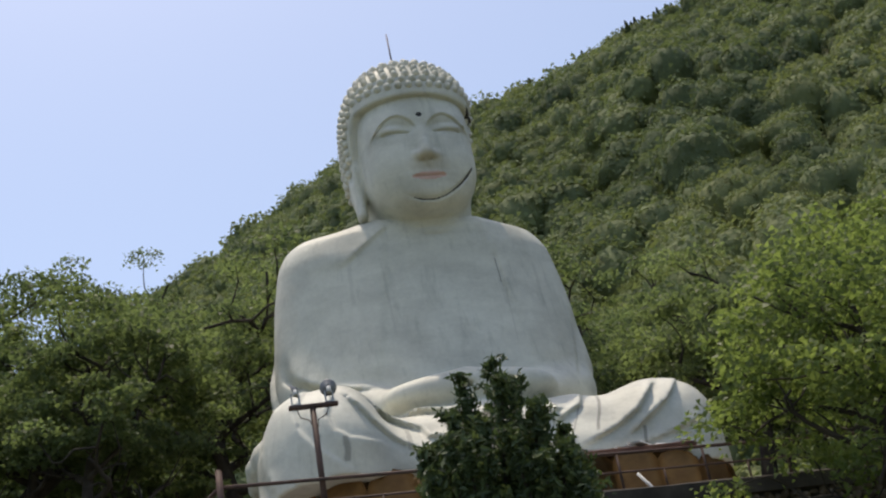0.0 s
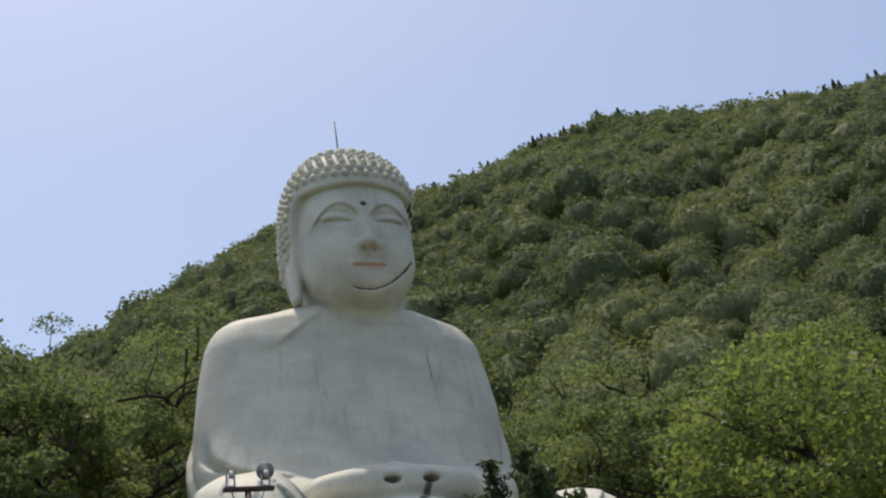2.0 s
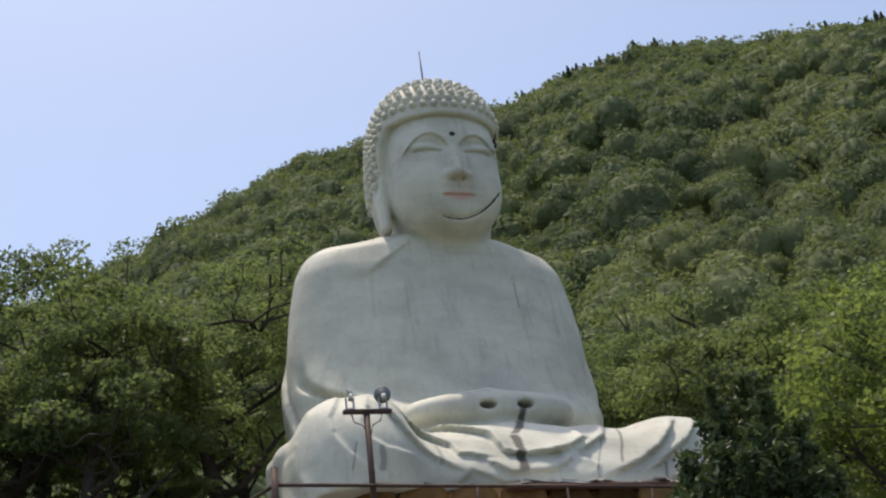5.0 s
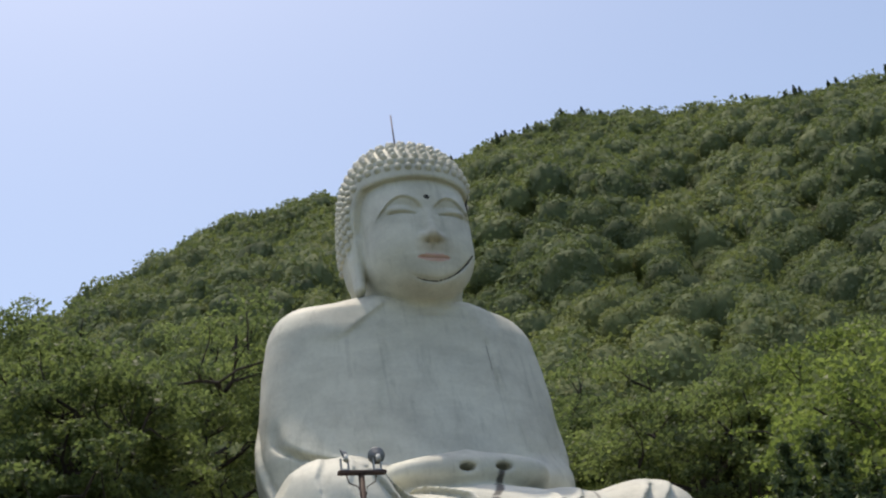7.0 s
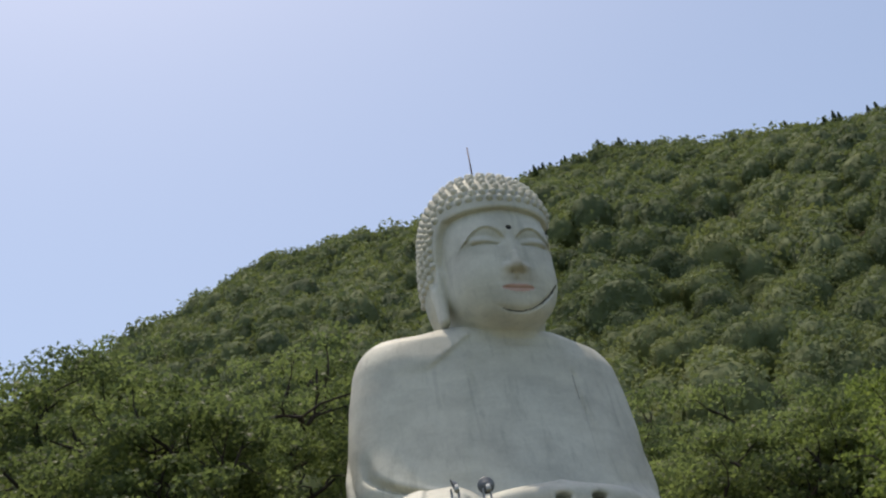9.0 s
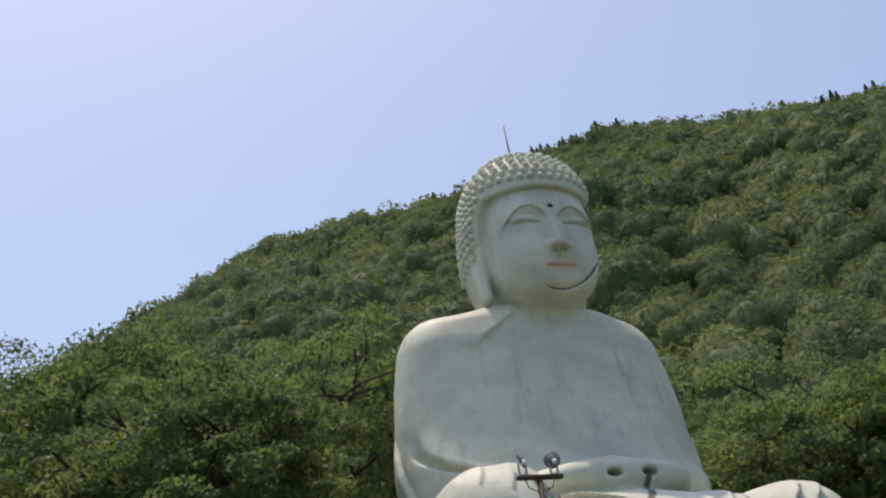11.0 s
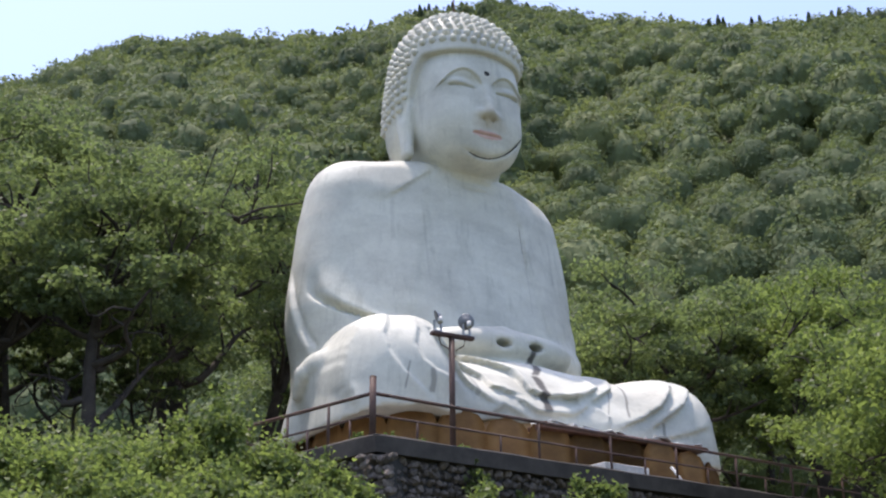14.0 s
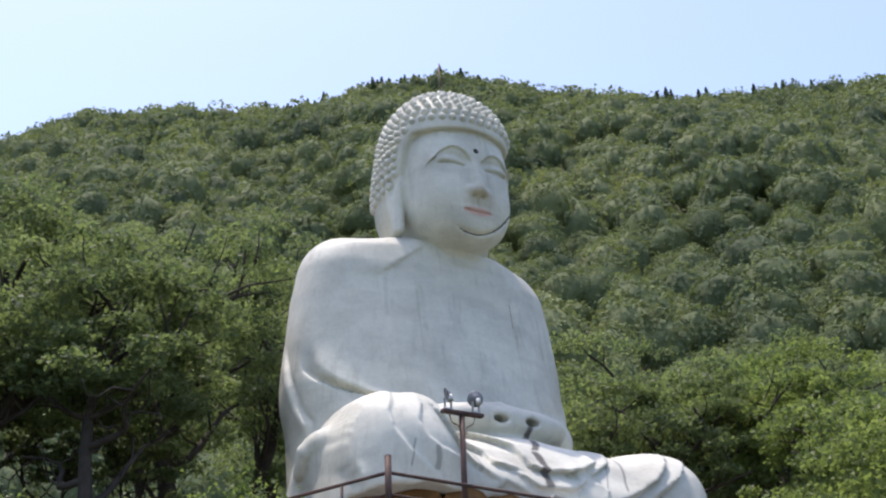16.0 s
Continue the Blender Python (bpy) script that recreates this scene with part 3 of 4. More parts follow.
def build_statue():
    bv, bf = skin(body_field, (-6.2, -6.6, -0.5), (6.4, 2.6, 10.2), 0.06)
    hv, hf = skin(head_field, (-2.3, -3.2, 8.3), (2.3, 2.1, 14.8), 0.036)
    # curls in rows over the cap
    cv, cf, base = [], [], 0
    hub = np.array([0, -0.70, 12.05])
    for row, pol in enumerate(np.arange(4, 150, 6.9)):
        n = max(1, int(round(2 * np.pi * np.sin(radians(pol)) * 2.05 / 0.30)))
        th = (np.arange(n) + 0.5 * (row % 2)) * 2 * np.pi / n
        d = np.stack([np.sin(radians(pol)) * np.sin(th), np.sin(radians(pol)) * np.cos(th), np.full(n, np.cos(radians(pol)))], 1)
        lo, hi = np.full(n, 0.8), np.full(n, 3.6)
        for _ in range(22):
            m = (lo + hi) / 2
            q = hub + d * m[:, None]
            inside = head_field((q[:, 0], q[:, 1], q[:, 2])) < 0
            lo, hi = np.where(inside, m, lo), np.where(inside, hi, m)
        q = hub + d * lo[:, None]
        keep = (q[:, 2] > hair_line(q[:, 1] + 0.25, q[:, 0]) + 0.18) & (q[:, 2] > 10.75)
        ang = np.arange(8) * np.pi / 4
        for c, a in zip(q[keep], d[keep]):
            u = np.cross(a, (0.3, 0.2, 1.0))
            u /= np.linalg.norm(u)
            w = np.cross(a, u)
            for rad, up in ((0.122, -0.05), (0.105, 0.05), (0.065, 0.115)):
                cv.append(c + a * up + rad * (np.cos(ang)[:, None] * u + np.sin(ang)[:, None] * w))
            cv.append((c + a * 0.14)[None])
            i = np.arange(8)
            j = (i + 1) % 8
            cf.append(base + np.concatenate([np.stack([i, j, j + 8, i + 8], 1), np.stack([i + 8, j + 8, j + 16, i + 16], 1), np.stack([i + 16, j + 16, np.full(8, 24), np.full(8, 24)], 1)]))
            base += 25
    cv, cf = np.concatenate(cv), np.concatenate(cf)
    quads, tris = cf[cf[:, 2] != cf[:, 3]], cf[cf[:, 2] == cf[:, 3]][:, :3]
    verts = np.concatenate([bv, hv, cv])
    quads = np.concatenate([bf, hf + len(bv), quads + len(bv) + len(hv)])
    tris = tris + len(bv) + len(hv)
    mid = verts[quads].mean(1)
    slots = np.zeros(len(quads) + len(tris), int)
    x, y, z = mid.T
    z = z + 0.08
    lips = (np.abs(x) < 0.47) & (np.abs(z - 9.87) < 0.125 - 0.10 * (x / 0.47) ** 2) & (y < -2.15) & (y > -2.9)
    dot = (x ** 2 + (z - 11.78) ** 2 < 0.08 ** 2) & (y < -1.6)
    # chin fold's shade set as dark faces, widening into the cheek stain
    seam = (np.abs(z - (9.27 + (0.35 + 0.2 * (x > 0)) * x * x)) < 0.014 + 0.026 * step(0.5, 1.1, x)) & (x > -0.5) & (x < 1.28) & (y < -1.1) & (y > -2.7)
    chip = (np.abs(x - 1.72) < 0.12) & (np.abs(z - 12.38) < 0.07) & (y < -0.8) & (y > -2.7)
    slots[: len(quads)][lips] = 1
    slots[: len(quads)][dot | seam | chip] = 2
    me = mesh_np("statue", verts, [quads, tris], [PLASTER, LIP, DARK], smooth=True, slots=slots)
    tagged(new("statue", me), "huge white weathered seated figure statue with folded hands", "statue")


build_statue()
rod_ob = part("lightning_rod", rod((-0.08, -0.85, 14.0), (-0.10, -0.85, 15.62), 0.03, 0.018), STEEL)
rod_ob.data.materials[0] = RUST
tagged(rod_ob, "thin dark metal rod standing on the statue's head", "lightning rod")


# ---- plinth with painted petals ----
def build_plinth():
    base = thing("statue_plinth", (0, 0, -0.45), label="low ochre-painted lotus plinth with water stains", category="plinth")
    n = 84
    def outline(k, grow=0.0):
        a = 2 * math.pi * k / n
        c, s = math.cos(a), math.sin(a)
        q = (abs(c) ** 3.4 + abs(s) ** 3.4) ** (-1 / 3.4)
        return (0.2 + (5.3 + grow) * q * c, -1.9 + (3.95 + grow) * q * s)
    bm = bmesh.new()
    rings = []
    for z, g in ((0.0, 0.05), (0.12, 0.05), (0.14, 0.0), (1.10, -0.05), (1.75, -0.6)):
        rings.append([bm.verts.new((*outline(k, g), z)) for k in range(n)])
    for a, b in zip(rings, rings[1:]):
        for k in range(n):
            bm.faces.new((a[k], a[(k + 1) % n], b[(k + 1) % n], b[k]))
    bm.faces.new(rings[-1])
    part("drum", bm, OCHRE, base)
    # one petal, rounded at the top and swelling outwards
    bm = bmesh.new()
    rows = []
    for j in range(10):
        t = (j / 9) ** 0.7
        half = 0.55 * math.sqrt(max(0.0, 1 - t ** 8)) + 0.01
        rows.append([bm.verts.new((half * s, -0.03 - 0.07 * math.sin(math.pi * min(1, 0.15 + 0.8 * t)) * (1 - 0.6 * s * s), 1.48 * t)) for s in (-1, -0.6, -0.2, 0.2, 0.6, 1)])
    for a, b in zip(rows, rows[1:]):
        for k in range(5):
            bm.faces.new((a[k], a[k + 1], b[k + 1], b[k]))
    geom = bmesh.ops.solidify(bm, geom=bm.faces[:], thickness=0.06)
    for f in bm.faces:
        f.smooth = True
    me = bpy.data.meshes.new("petal")
    bm.to_mesh(me)
    bm.free()
    me.materials.append(OCHRE)
    k = 0.0
    while k < n:
        a, b = Vector((*outline(k - 0.3), 0)), Vector((*outline(k + 0.3), 0))
        d = (b - a).normalized()
        ob = part("petal", me, None, base)
        ob.matrix_local = Matrix.Translation((a + b) / 2) @ pose(0, 0, 0, 0, 0, math.degrees(math.atan2(d.y, d.x))) @ Matrix.Diagonal((1, 1, (float(np.interp(((a + b) / 2).x, *HEM)) + 0.44 + 0.16 * step(-1.6, -3.0, ((a + b) / 2).x) - 0.14 * step(-0.8, 0.6, ((a + b) / 2).x)) / 1.48, 1))
        # walk one petal's width along the outline
        run, p = 0.0, Vector(outline(k))
        while run < 1.02 and k < n:
            k += 0.1
            q = Vector(outline(k))
            run += (q - p).length
            p = q


build_plinth()


# ---- terrace: floor, kerb, rubble wall, railing ----
FLOOR = -0.45
CORNER = Vector((-6.34, -8.72))
ALONG = Vector((math.cos(radians(8.2)), math.sin(radians(8.2))))      # front edge, to the far end
BACK = Vector((-0.30, 0.954)).normalized()                              # side edge, to the rear
FRONT_LEN, SIDE_LEN = 15.5, 3.6


def build_terrace():
    out = Vector((ALONG.y, -ALONG.x))
    lft = Vector((-BACK.y, BACK.x))
    edge = CORNER + out * 0.30 + lft * 0.15
    inn = edge - out * 0.2 - lft * 0.2
    ring = [inn, inn + ALONG * FRONT_LEN, Vector((10, 6)), Vector((-9, 6)), inn + BACK * (SIDE_LEN + 0.2)]
    bm = bmesh.new()
    low, top = [[bm.verts.new((p.x, p.y, z)) for p in ring] for z in (FLOOR - 0.3, FLOOR - 0.04)]
    bm.faces.new(top)
    for i in range(5):
        bm.faces.new((low[i], low[(i + 1) % 5], top[(i + 1) % 5], top[i]))
    tagged(part("terrace_floor", bm, PAVING), "bare grey concrete terrace floor under the statue", "floor", kind="structure")

    def strip(a, b, width, z0, z1, side):
        d = (b - a).normalized()
        nrm = Vector((d.y, -d.x)) * side
        bm = bmesh.new()
        n = max(2, int((b - a).length / 0.6))
        rows = []
        for i in range(n + 1):
            p = a + d * ((b - a).length * i / n)
            j = 0.012 * math.sin(i * 1.7)
            rows.append([bm.verts.new((*(p + nrm * o).to_tuple(), z)) for o, z in ((j, z0), (j, z1 - 0.03), (-0.03, z1 + j), (-width, z1), (-width, z0))])
        for r, s in zip(rows, rows[1:]):
            for k in range(5):
                bm.faces.new((r[k], s[k], s[(k + 1) % 5], r[(k + 1) % 5]))
        bm.faces.new(rows[0])
        bm.faces.new(rows[-1][::-1])
        bmesh.ops.recalc_face_normals(bm, faces=bm.faces[:])
        return bm

    kerb = joined(strip(edge, edge + ALONG * FRONT_LEN, 0.35, FLOOR - 0.30, FLOOR + 0.02, 1), strip(edge + BACK * 0.0, edge + BACK * (SIDE_LEN + 0.3), 0.35, FLOOR - 0.30, FLOOR + 0.018, -1))
    tagged(part("terrace_kerb", kerb, CONCRETE), "dark damp concrete kerb capping the rubble wall", "kerb", kind="structure")

    # wall core and stones
    def wall(name, a, b, side, count_parts):
        d = (b - a).normalized()
        nrm = Vector((d.y, -d.x)) * side
        core = strip(a - nrm * 0.12, b - nrm * 0.12, 0.5, -6.5, FLOOR - 0.29, side)
        w = tagged(part(name, core, MORTAR), "retaining wall of round rubble stones in dark mortar", "stone wall", kind="structure")
        r = random.Random(5 + side)
        shapes = []
        for s in range(7):
            bm = bmesh.new()
            bmesh.ops.create_icosphere(bm, subdivisions=1, radius=0.5)
            rr = random.Random(s)
            for v in bm.verts:
                v.co = Vector((v.co.x * rr.uniform(0.75, 1.2), v.co.y * rr.uniform(0.75, 1.05), v.co.z * rr.uniform(0.75, 1.2)))
            me = bpy.data.meshes.new("stone")
            bm.to_mesh(me)
            bm.free()
            me.materials.append(STONE)
            shapes.append(me)
        length, rows = (b - a).length, 16
        made = 0
        rest_v, rest_f, off = [], [], 0
        for row in range(rows):
            z = FLOOR - 0.40 - row * 0.155
            s = 0.1 * (row % 2) - 0.30
            while s < length:
                size = r.choice((0.11, 0.13, 0.15, 0.18, 0.23)) * r.uniform(0.9, 1.15)
                p = a + d * (s + size / 2) - nrm * (0.10 + r.uniform(-0.03, 0.04))
                m = Matrix.Translation((p.x, p.y, z + r.uniform(-0.05, 0.05))) @ pose(0, 0, 0, r.uniform(-25, 25), r.uniform(-40, 40), math.degrees(math.atan2(d.y, d.x)) + r.uniform(-15, 15)) @ Matrix.Diagonal((size * 1.12, 0.28, r.uniform(0.14, 0.23), 1))
                me = r.choice(shapes)
                if made < count_parts and s < 9.5:
                    ob = part("stone", me, None, w)
                    ob.matrix_local = m
                    made += 1
                else:
                    co = np.array([m @ v.co for v in me.vertices])
                    rest_v.append(co)
                    rest_f.append(np.array([list(pl.vertices) for pl in me.polygons]) + off)
                    off += len(co)
                s += size * 0.98
        if rest_v:
            part("stones", mesh_np("stones", np.concatenate(rest_v), [np.concatenate(rest_f)], [STONE]), None, w, kind="stuff")

    wall("wall_front", edge - out * 0.06, edge - out * 0.06 + ALONG * FRONT_LEN, 1, 290)
    wall("wall_side", edge - lft * 0.06, edge - lft * 0.06 + BACK * SIDE_LEN, -1, 160)


def build_railing():
    rail = thing("railing", (0, 0, 0), label="rusty brown pipe railing along the terrace edge", category="railing")
    top, mid = 0.36, -0.03
    c3 = lambda p, z: (p.x, p.y, z)  # noqa: E731
    end = CORNER + ALONG * 14.8
    bend = CORNER + BACK * SIDE_LEN
    tail = bend + Vector((0.35, 0.9)) * 1.3
    part("corner_post", joined(rod(c3(CORNER, FLOOR - 0.05), c3(CORNER, 0.66), 0.062), rod(c3(CORNER, 0.655), c3(CORNER, 0.675), 0.068, 0.05)), RUST, rail)
    part("top_rail", rod(c3(CORNER, top), c3(end, top - 0.02), 0.036), RUST, rail)
    part("top_rail", rod(c3(CORNER, top), c3(bend, top), 0.036), RUST, rail)
    part("top_rail", rod(c3(bend, top), c3(tail, top - 0.45), 0.034), RUST, rail)
    part("middle_rail", rod(c3(CORNER, mid), c3(end, mid), 0.022), RUST, rail)
    part("middle_rail", rod(c3(CORNER, mid), c3(bend, mid), 0.022), RUST, rail)
    part("middle_rail", rod(c3(bend, mid), c3(tail, mid - 0.4), 0.022), RUST, rail)
    for k in range(1, 15):
        p = CORNER + ALONG * (0.97 * k)
        tall = k % 2 == 0
        if k != 2:
            part("post", rod(c3(p, FLOOR - 0.03), c3(p, top if tall else mid), 0.028 if tall else 0.022), RUST, rail)
    for k in range(1, 4):
        p = CORNER + BACK * (1.18 * k)
        part("post", rod(c3(p, FLOOR - 0.03), c3(p, top), 0.028), RUST, rail)
        p = CORNER + BACK * (1.18 * k - 0.59)
        part("post", rod(c3(p, FLOOR - 0.03), c3(p, mid), 0.022), RUST, rail)


def build_lamp_post():
    x, y = -4.52, -8.35
    post = thing("lamp_post", (x, y, FLOOR), label="brown steel post carrying two floodlights on a crossbar", category="lamp post")
    part("pole", joined(rod((0, 0, -0.03), (0, 0, 2.2), 0.058), rod((0, 0, 0), (0, 0, 0.05), 0.12)), RUST, post)
    part("crossbar", box(0.92, 0.14, 0.07, (0.02, 0, 2.23), 0.012), RUST, post)

    def lamp(px, aim, tilt, size):
        bm = bmesh.new()
        prof = ((0.0, 0.20), (0.07, 0.19), (0.11, 0.10), (0.17, 0.02), (0.215, -0.02), (0.22, -0.045), (0.19, -0.04), (0.10, 0.03), (0.0, 0.06))
        n, rings = 20, []
        for r, h in [(r, h * 0.55) for r, h in prof]:
            rings.append([bm.verts.new((r * math.cos(2 * math.pi * k / n), r * math.sin(2 * math.pi * k / n), h)) for k in range(n)] if r else [bm.verts.new((0, 0, h))])
        for a, b in zip(rings, rings[1:]):
            for k in range(n):
                q = [a[k % len(a)], a[(k + 1) % n % len(a)], b[(k + 1) % n % len(b)], b[k % len(b)]]
                q = [v for i, v in enumerate(q) if v not in q[:i]]
                if len(q) > 2:
                    bm.faces.new(q)
        m = Matrix.Translation((px, 0, 2.56)) @ pose(0, 0, 0, tilt, 0, aim) @ Matrix.Diagonal((size, size, size, 1))
        bm.transform(m)
        for f in bm.faces:
            f.smooth = True
        head = part("floodlight", bm, LENS, post, "grey metal reflector floodlight")
        part("bracket", joined(box(0.03, 0.05, 0.26, (px - 0.07, 0, 2.37), 0.005), box(0.03, 0.05, 0.26, (px + 0.07, 0, 2.37), 0.005), box(0.18, 0.07, 0.03, (px, 0, 2.28), 0.005)), STEEL, head)
        part("bulb", joined(rod((px, -0.11, 2.42), (px, -0.09, 2.54), 0.05, 0.04)), BOARD, head)
        glass = bmesh.new()
        bmesh.ops.create_circle(glass, cap_ends=True, segments=20, radius=0.205)
        bmesh.ops.translate(glass, vec=(0, 0, -0.035), verts=glass.verts)
        glass.transform(m)
        part("glass", glass, LENS, head)

    lamp(0.33, -17, 104, 0.74)
    lamp(-0.30, 70, 70, 0.66)
    pts = [(-0.3, -0.02, 2.2), (-0.25, -0.03, 2.02), (-0.1, -0.05, 1.95), (-0.05, -0.05, 1.85)]
    v, f = tubes([[(p, 0.012) for p in pts], [((0.3, 0, 2.2), 0.012), ((0.24, -0.03, 2.04), 0.012), ((0.08, -0.05, 1.95), 0.012), ((0.05, -0.05, 1.8), 0.012)]], 6)
    part("cable", mesh_np("cable", v, [f], [RUST], smooth=True), None, post)


def build_debris():
    """Loose sheets along the foot of the robe, a white trough and a stick."""
    r = random.Random(3)
    inward = Vector((-ALONG.y, ALONG.x))
    a, b = CORNER + ALONG * 5.6 + inward * 2.05, CORNER + ALONG * 10.6 + inward * 1.75
    mid = (a + b) / 2
    ledge = part("ledge", box((b - a).length, 0.55, 0.10, (0, 0, 0), 0.015), BROWN)
    ledge.matrix_world = Matrix.Translation((mid.x, mid.y, 0.86)) @ pose(0, 0, 0, 0, 0, math.degrees(math.atan2((b - a).y, (b - a).x)))
    tagged(ledge, "brown weathered ledge along the plinth top", "ledge")
    for k in range(11):
        p = a + (b - a) * ((k + 0.5) / 11) + inward * r.uniform(-0.1, 0.12)
        ob = part("broken_sheet", box(r.uniform(0.35, 0.8), r.uniform(0.2, 0.4), 0.03, (0, 0, 0), 0.006, (r.uniform(-10, 10), r.uniform(-9, 9), r.uniform(-40, 40)), 0.025, k), BOARD)
        ob.matrix_world = Matrix.Translation((p.x, p.y, 0.95 + 0.02 * (k % 3)))
        tagged(ob, "broken white plaster sheet lying on the plinth ledge", "debris", "broken sheets on the plinth")
    t = CORNER + ALONG * 6.6 + Vector((-ALONG.y, ALONG.x)) * 0.55
    tr = thing("trough", (t.x, t.y, FLOOR), 8.2, label="white concrete planter trough on the terrace floor", category="planter")
    part("side", joined(box(1.3, 0.06, 0.32, (0, -0.2, 0.16)), box(1.3, 0.06, 0.32, (0, 0.2, 0.16)), box(0.06, 0.36, 0.32, (-0.62, 0, 0.16)), box(0.06, 0.36, 0.32, (0.62, 0, 0.16))), BOARD, tr)
    part("soil", box(1.16, 0.33, 0.18, (0, 0, 0.1), 0.0), EARTH, tr)
    t = CORNER + ALONG * 9.0 + Vector((-ALONG.y, ALONG.x)) * 0.7
    ob = part("stick", rod((t.x, t.y, FLOOR - 0.04), (t.x - 0.35, t.y + 0.25, FLOOR + 0.62), 0.035), BOARD)
    tagged(ob, "pale wooden stick leaning against the plinth", "stick")


build_terrace()
build_railing()
build_lamp_post()
build_debris()


# ---- vegetation ----
rng = np.random.default_rng(11)


def unit(v):
    return v / (np.linalg.norm(v, axis=-1, keepdims=True) + 1e-9)


def leaf_quads(centres, size, out=None, rnd=rng, long=1.7):
    """Small pointed leaves at the centres, turned at random, leaning outwards."""
    n = len(centres)
    nrm = unit(rnd.normal(size=(n, 3)) + (0.9 * out if out is not None else np.array([0, 0, 0.7])))
    u = unit(np.cross(nrm, rnd.normal(size=(n, 3))))
    w = np.cross(nrm, u)
    s = (size * rnd.uniform(0.6, 1.35, n))[:, None]
    v = np.stack([centres - u * s * long / 2, centres + w * s * 0.42 + nrm * s * 0.12, centres + u * s * long / 2 - nrm * s * 0.1, centres - w * s * 0.42 + nrm * s * 0.12], 1).reshape(-1, 3)
    return v, np.arange(4 * n).reshape(-1, 4)


def leaf_tris(centres, size, out, rnd):
    """Sprays of leaves as single small triangles."""
    n = len(centres)
    nrm = unit(rnd.normal(size=(n, 3)) + out)
    u = unit(np.cross(nrm, rnd.normal(size=(n, 3))))
    w = np.cross(nrm, u)
    s = (size * rnd.uniform(0.6, 1.4, n))[:, None]
    v = np.stack([centres + u * s, centres - u * s * 0.6 + w * s * 0.8, centres - u * s * 0.6 - w * s * 0.8], 1).reshape(-1, 3)
    return v, np.arange(3 * n).reshape(-1, 3)


def bend_path(a, b, r0, r1, rnd, n=6, wob=0.12):
    a, b = np.asarray(a, float), np.asarray(b, float)
    ln = np.linalg.norm(b - a)
    out = []
    off = rnd.normal(size=3) * wob * ln
    off2 = rnd.normal(size=3) * wob * 0.5 * ln
    for k in range(n):
        t = k / (n - 1)
        out.append((a + (b - a) * t + off * math.sin(math.pi * t) + off2 * math.sin(2 * math.pi * t), r0 + (r1 - r0) * t))
    return out


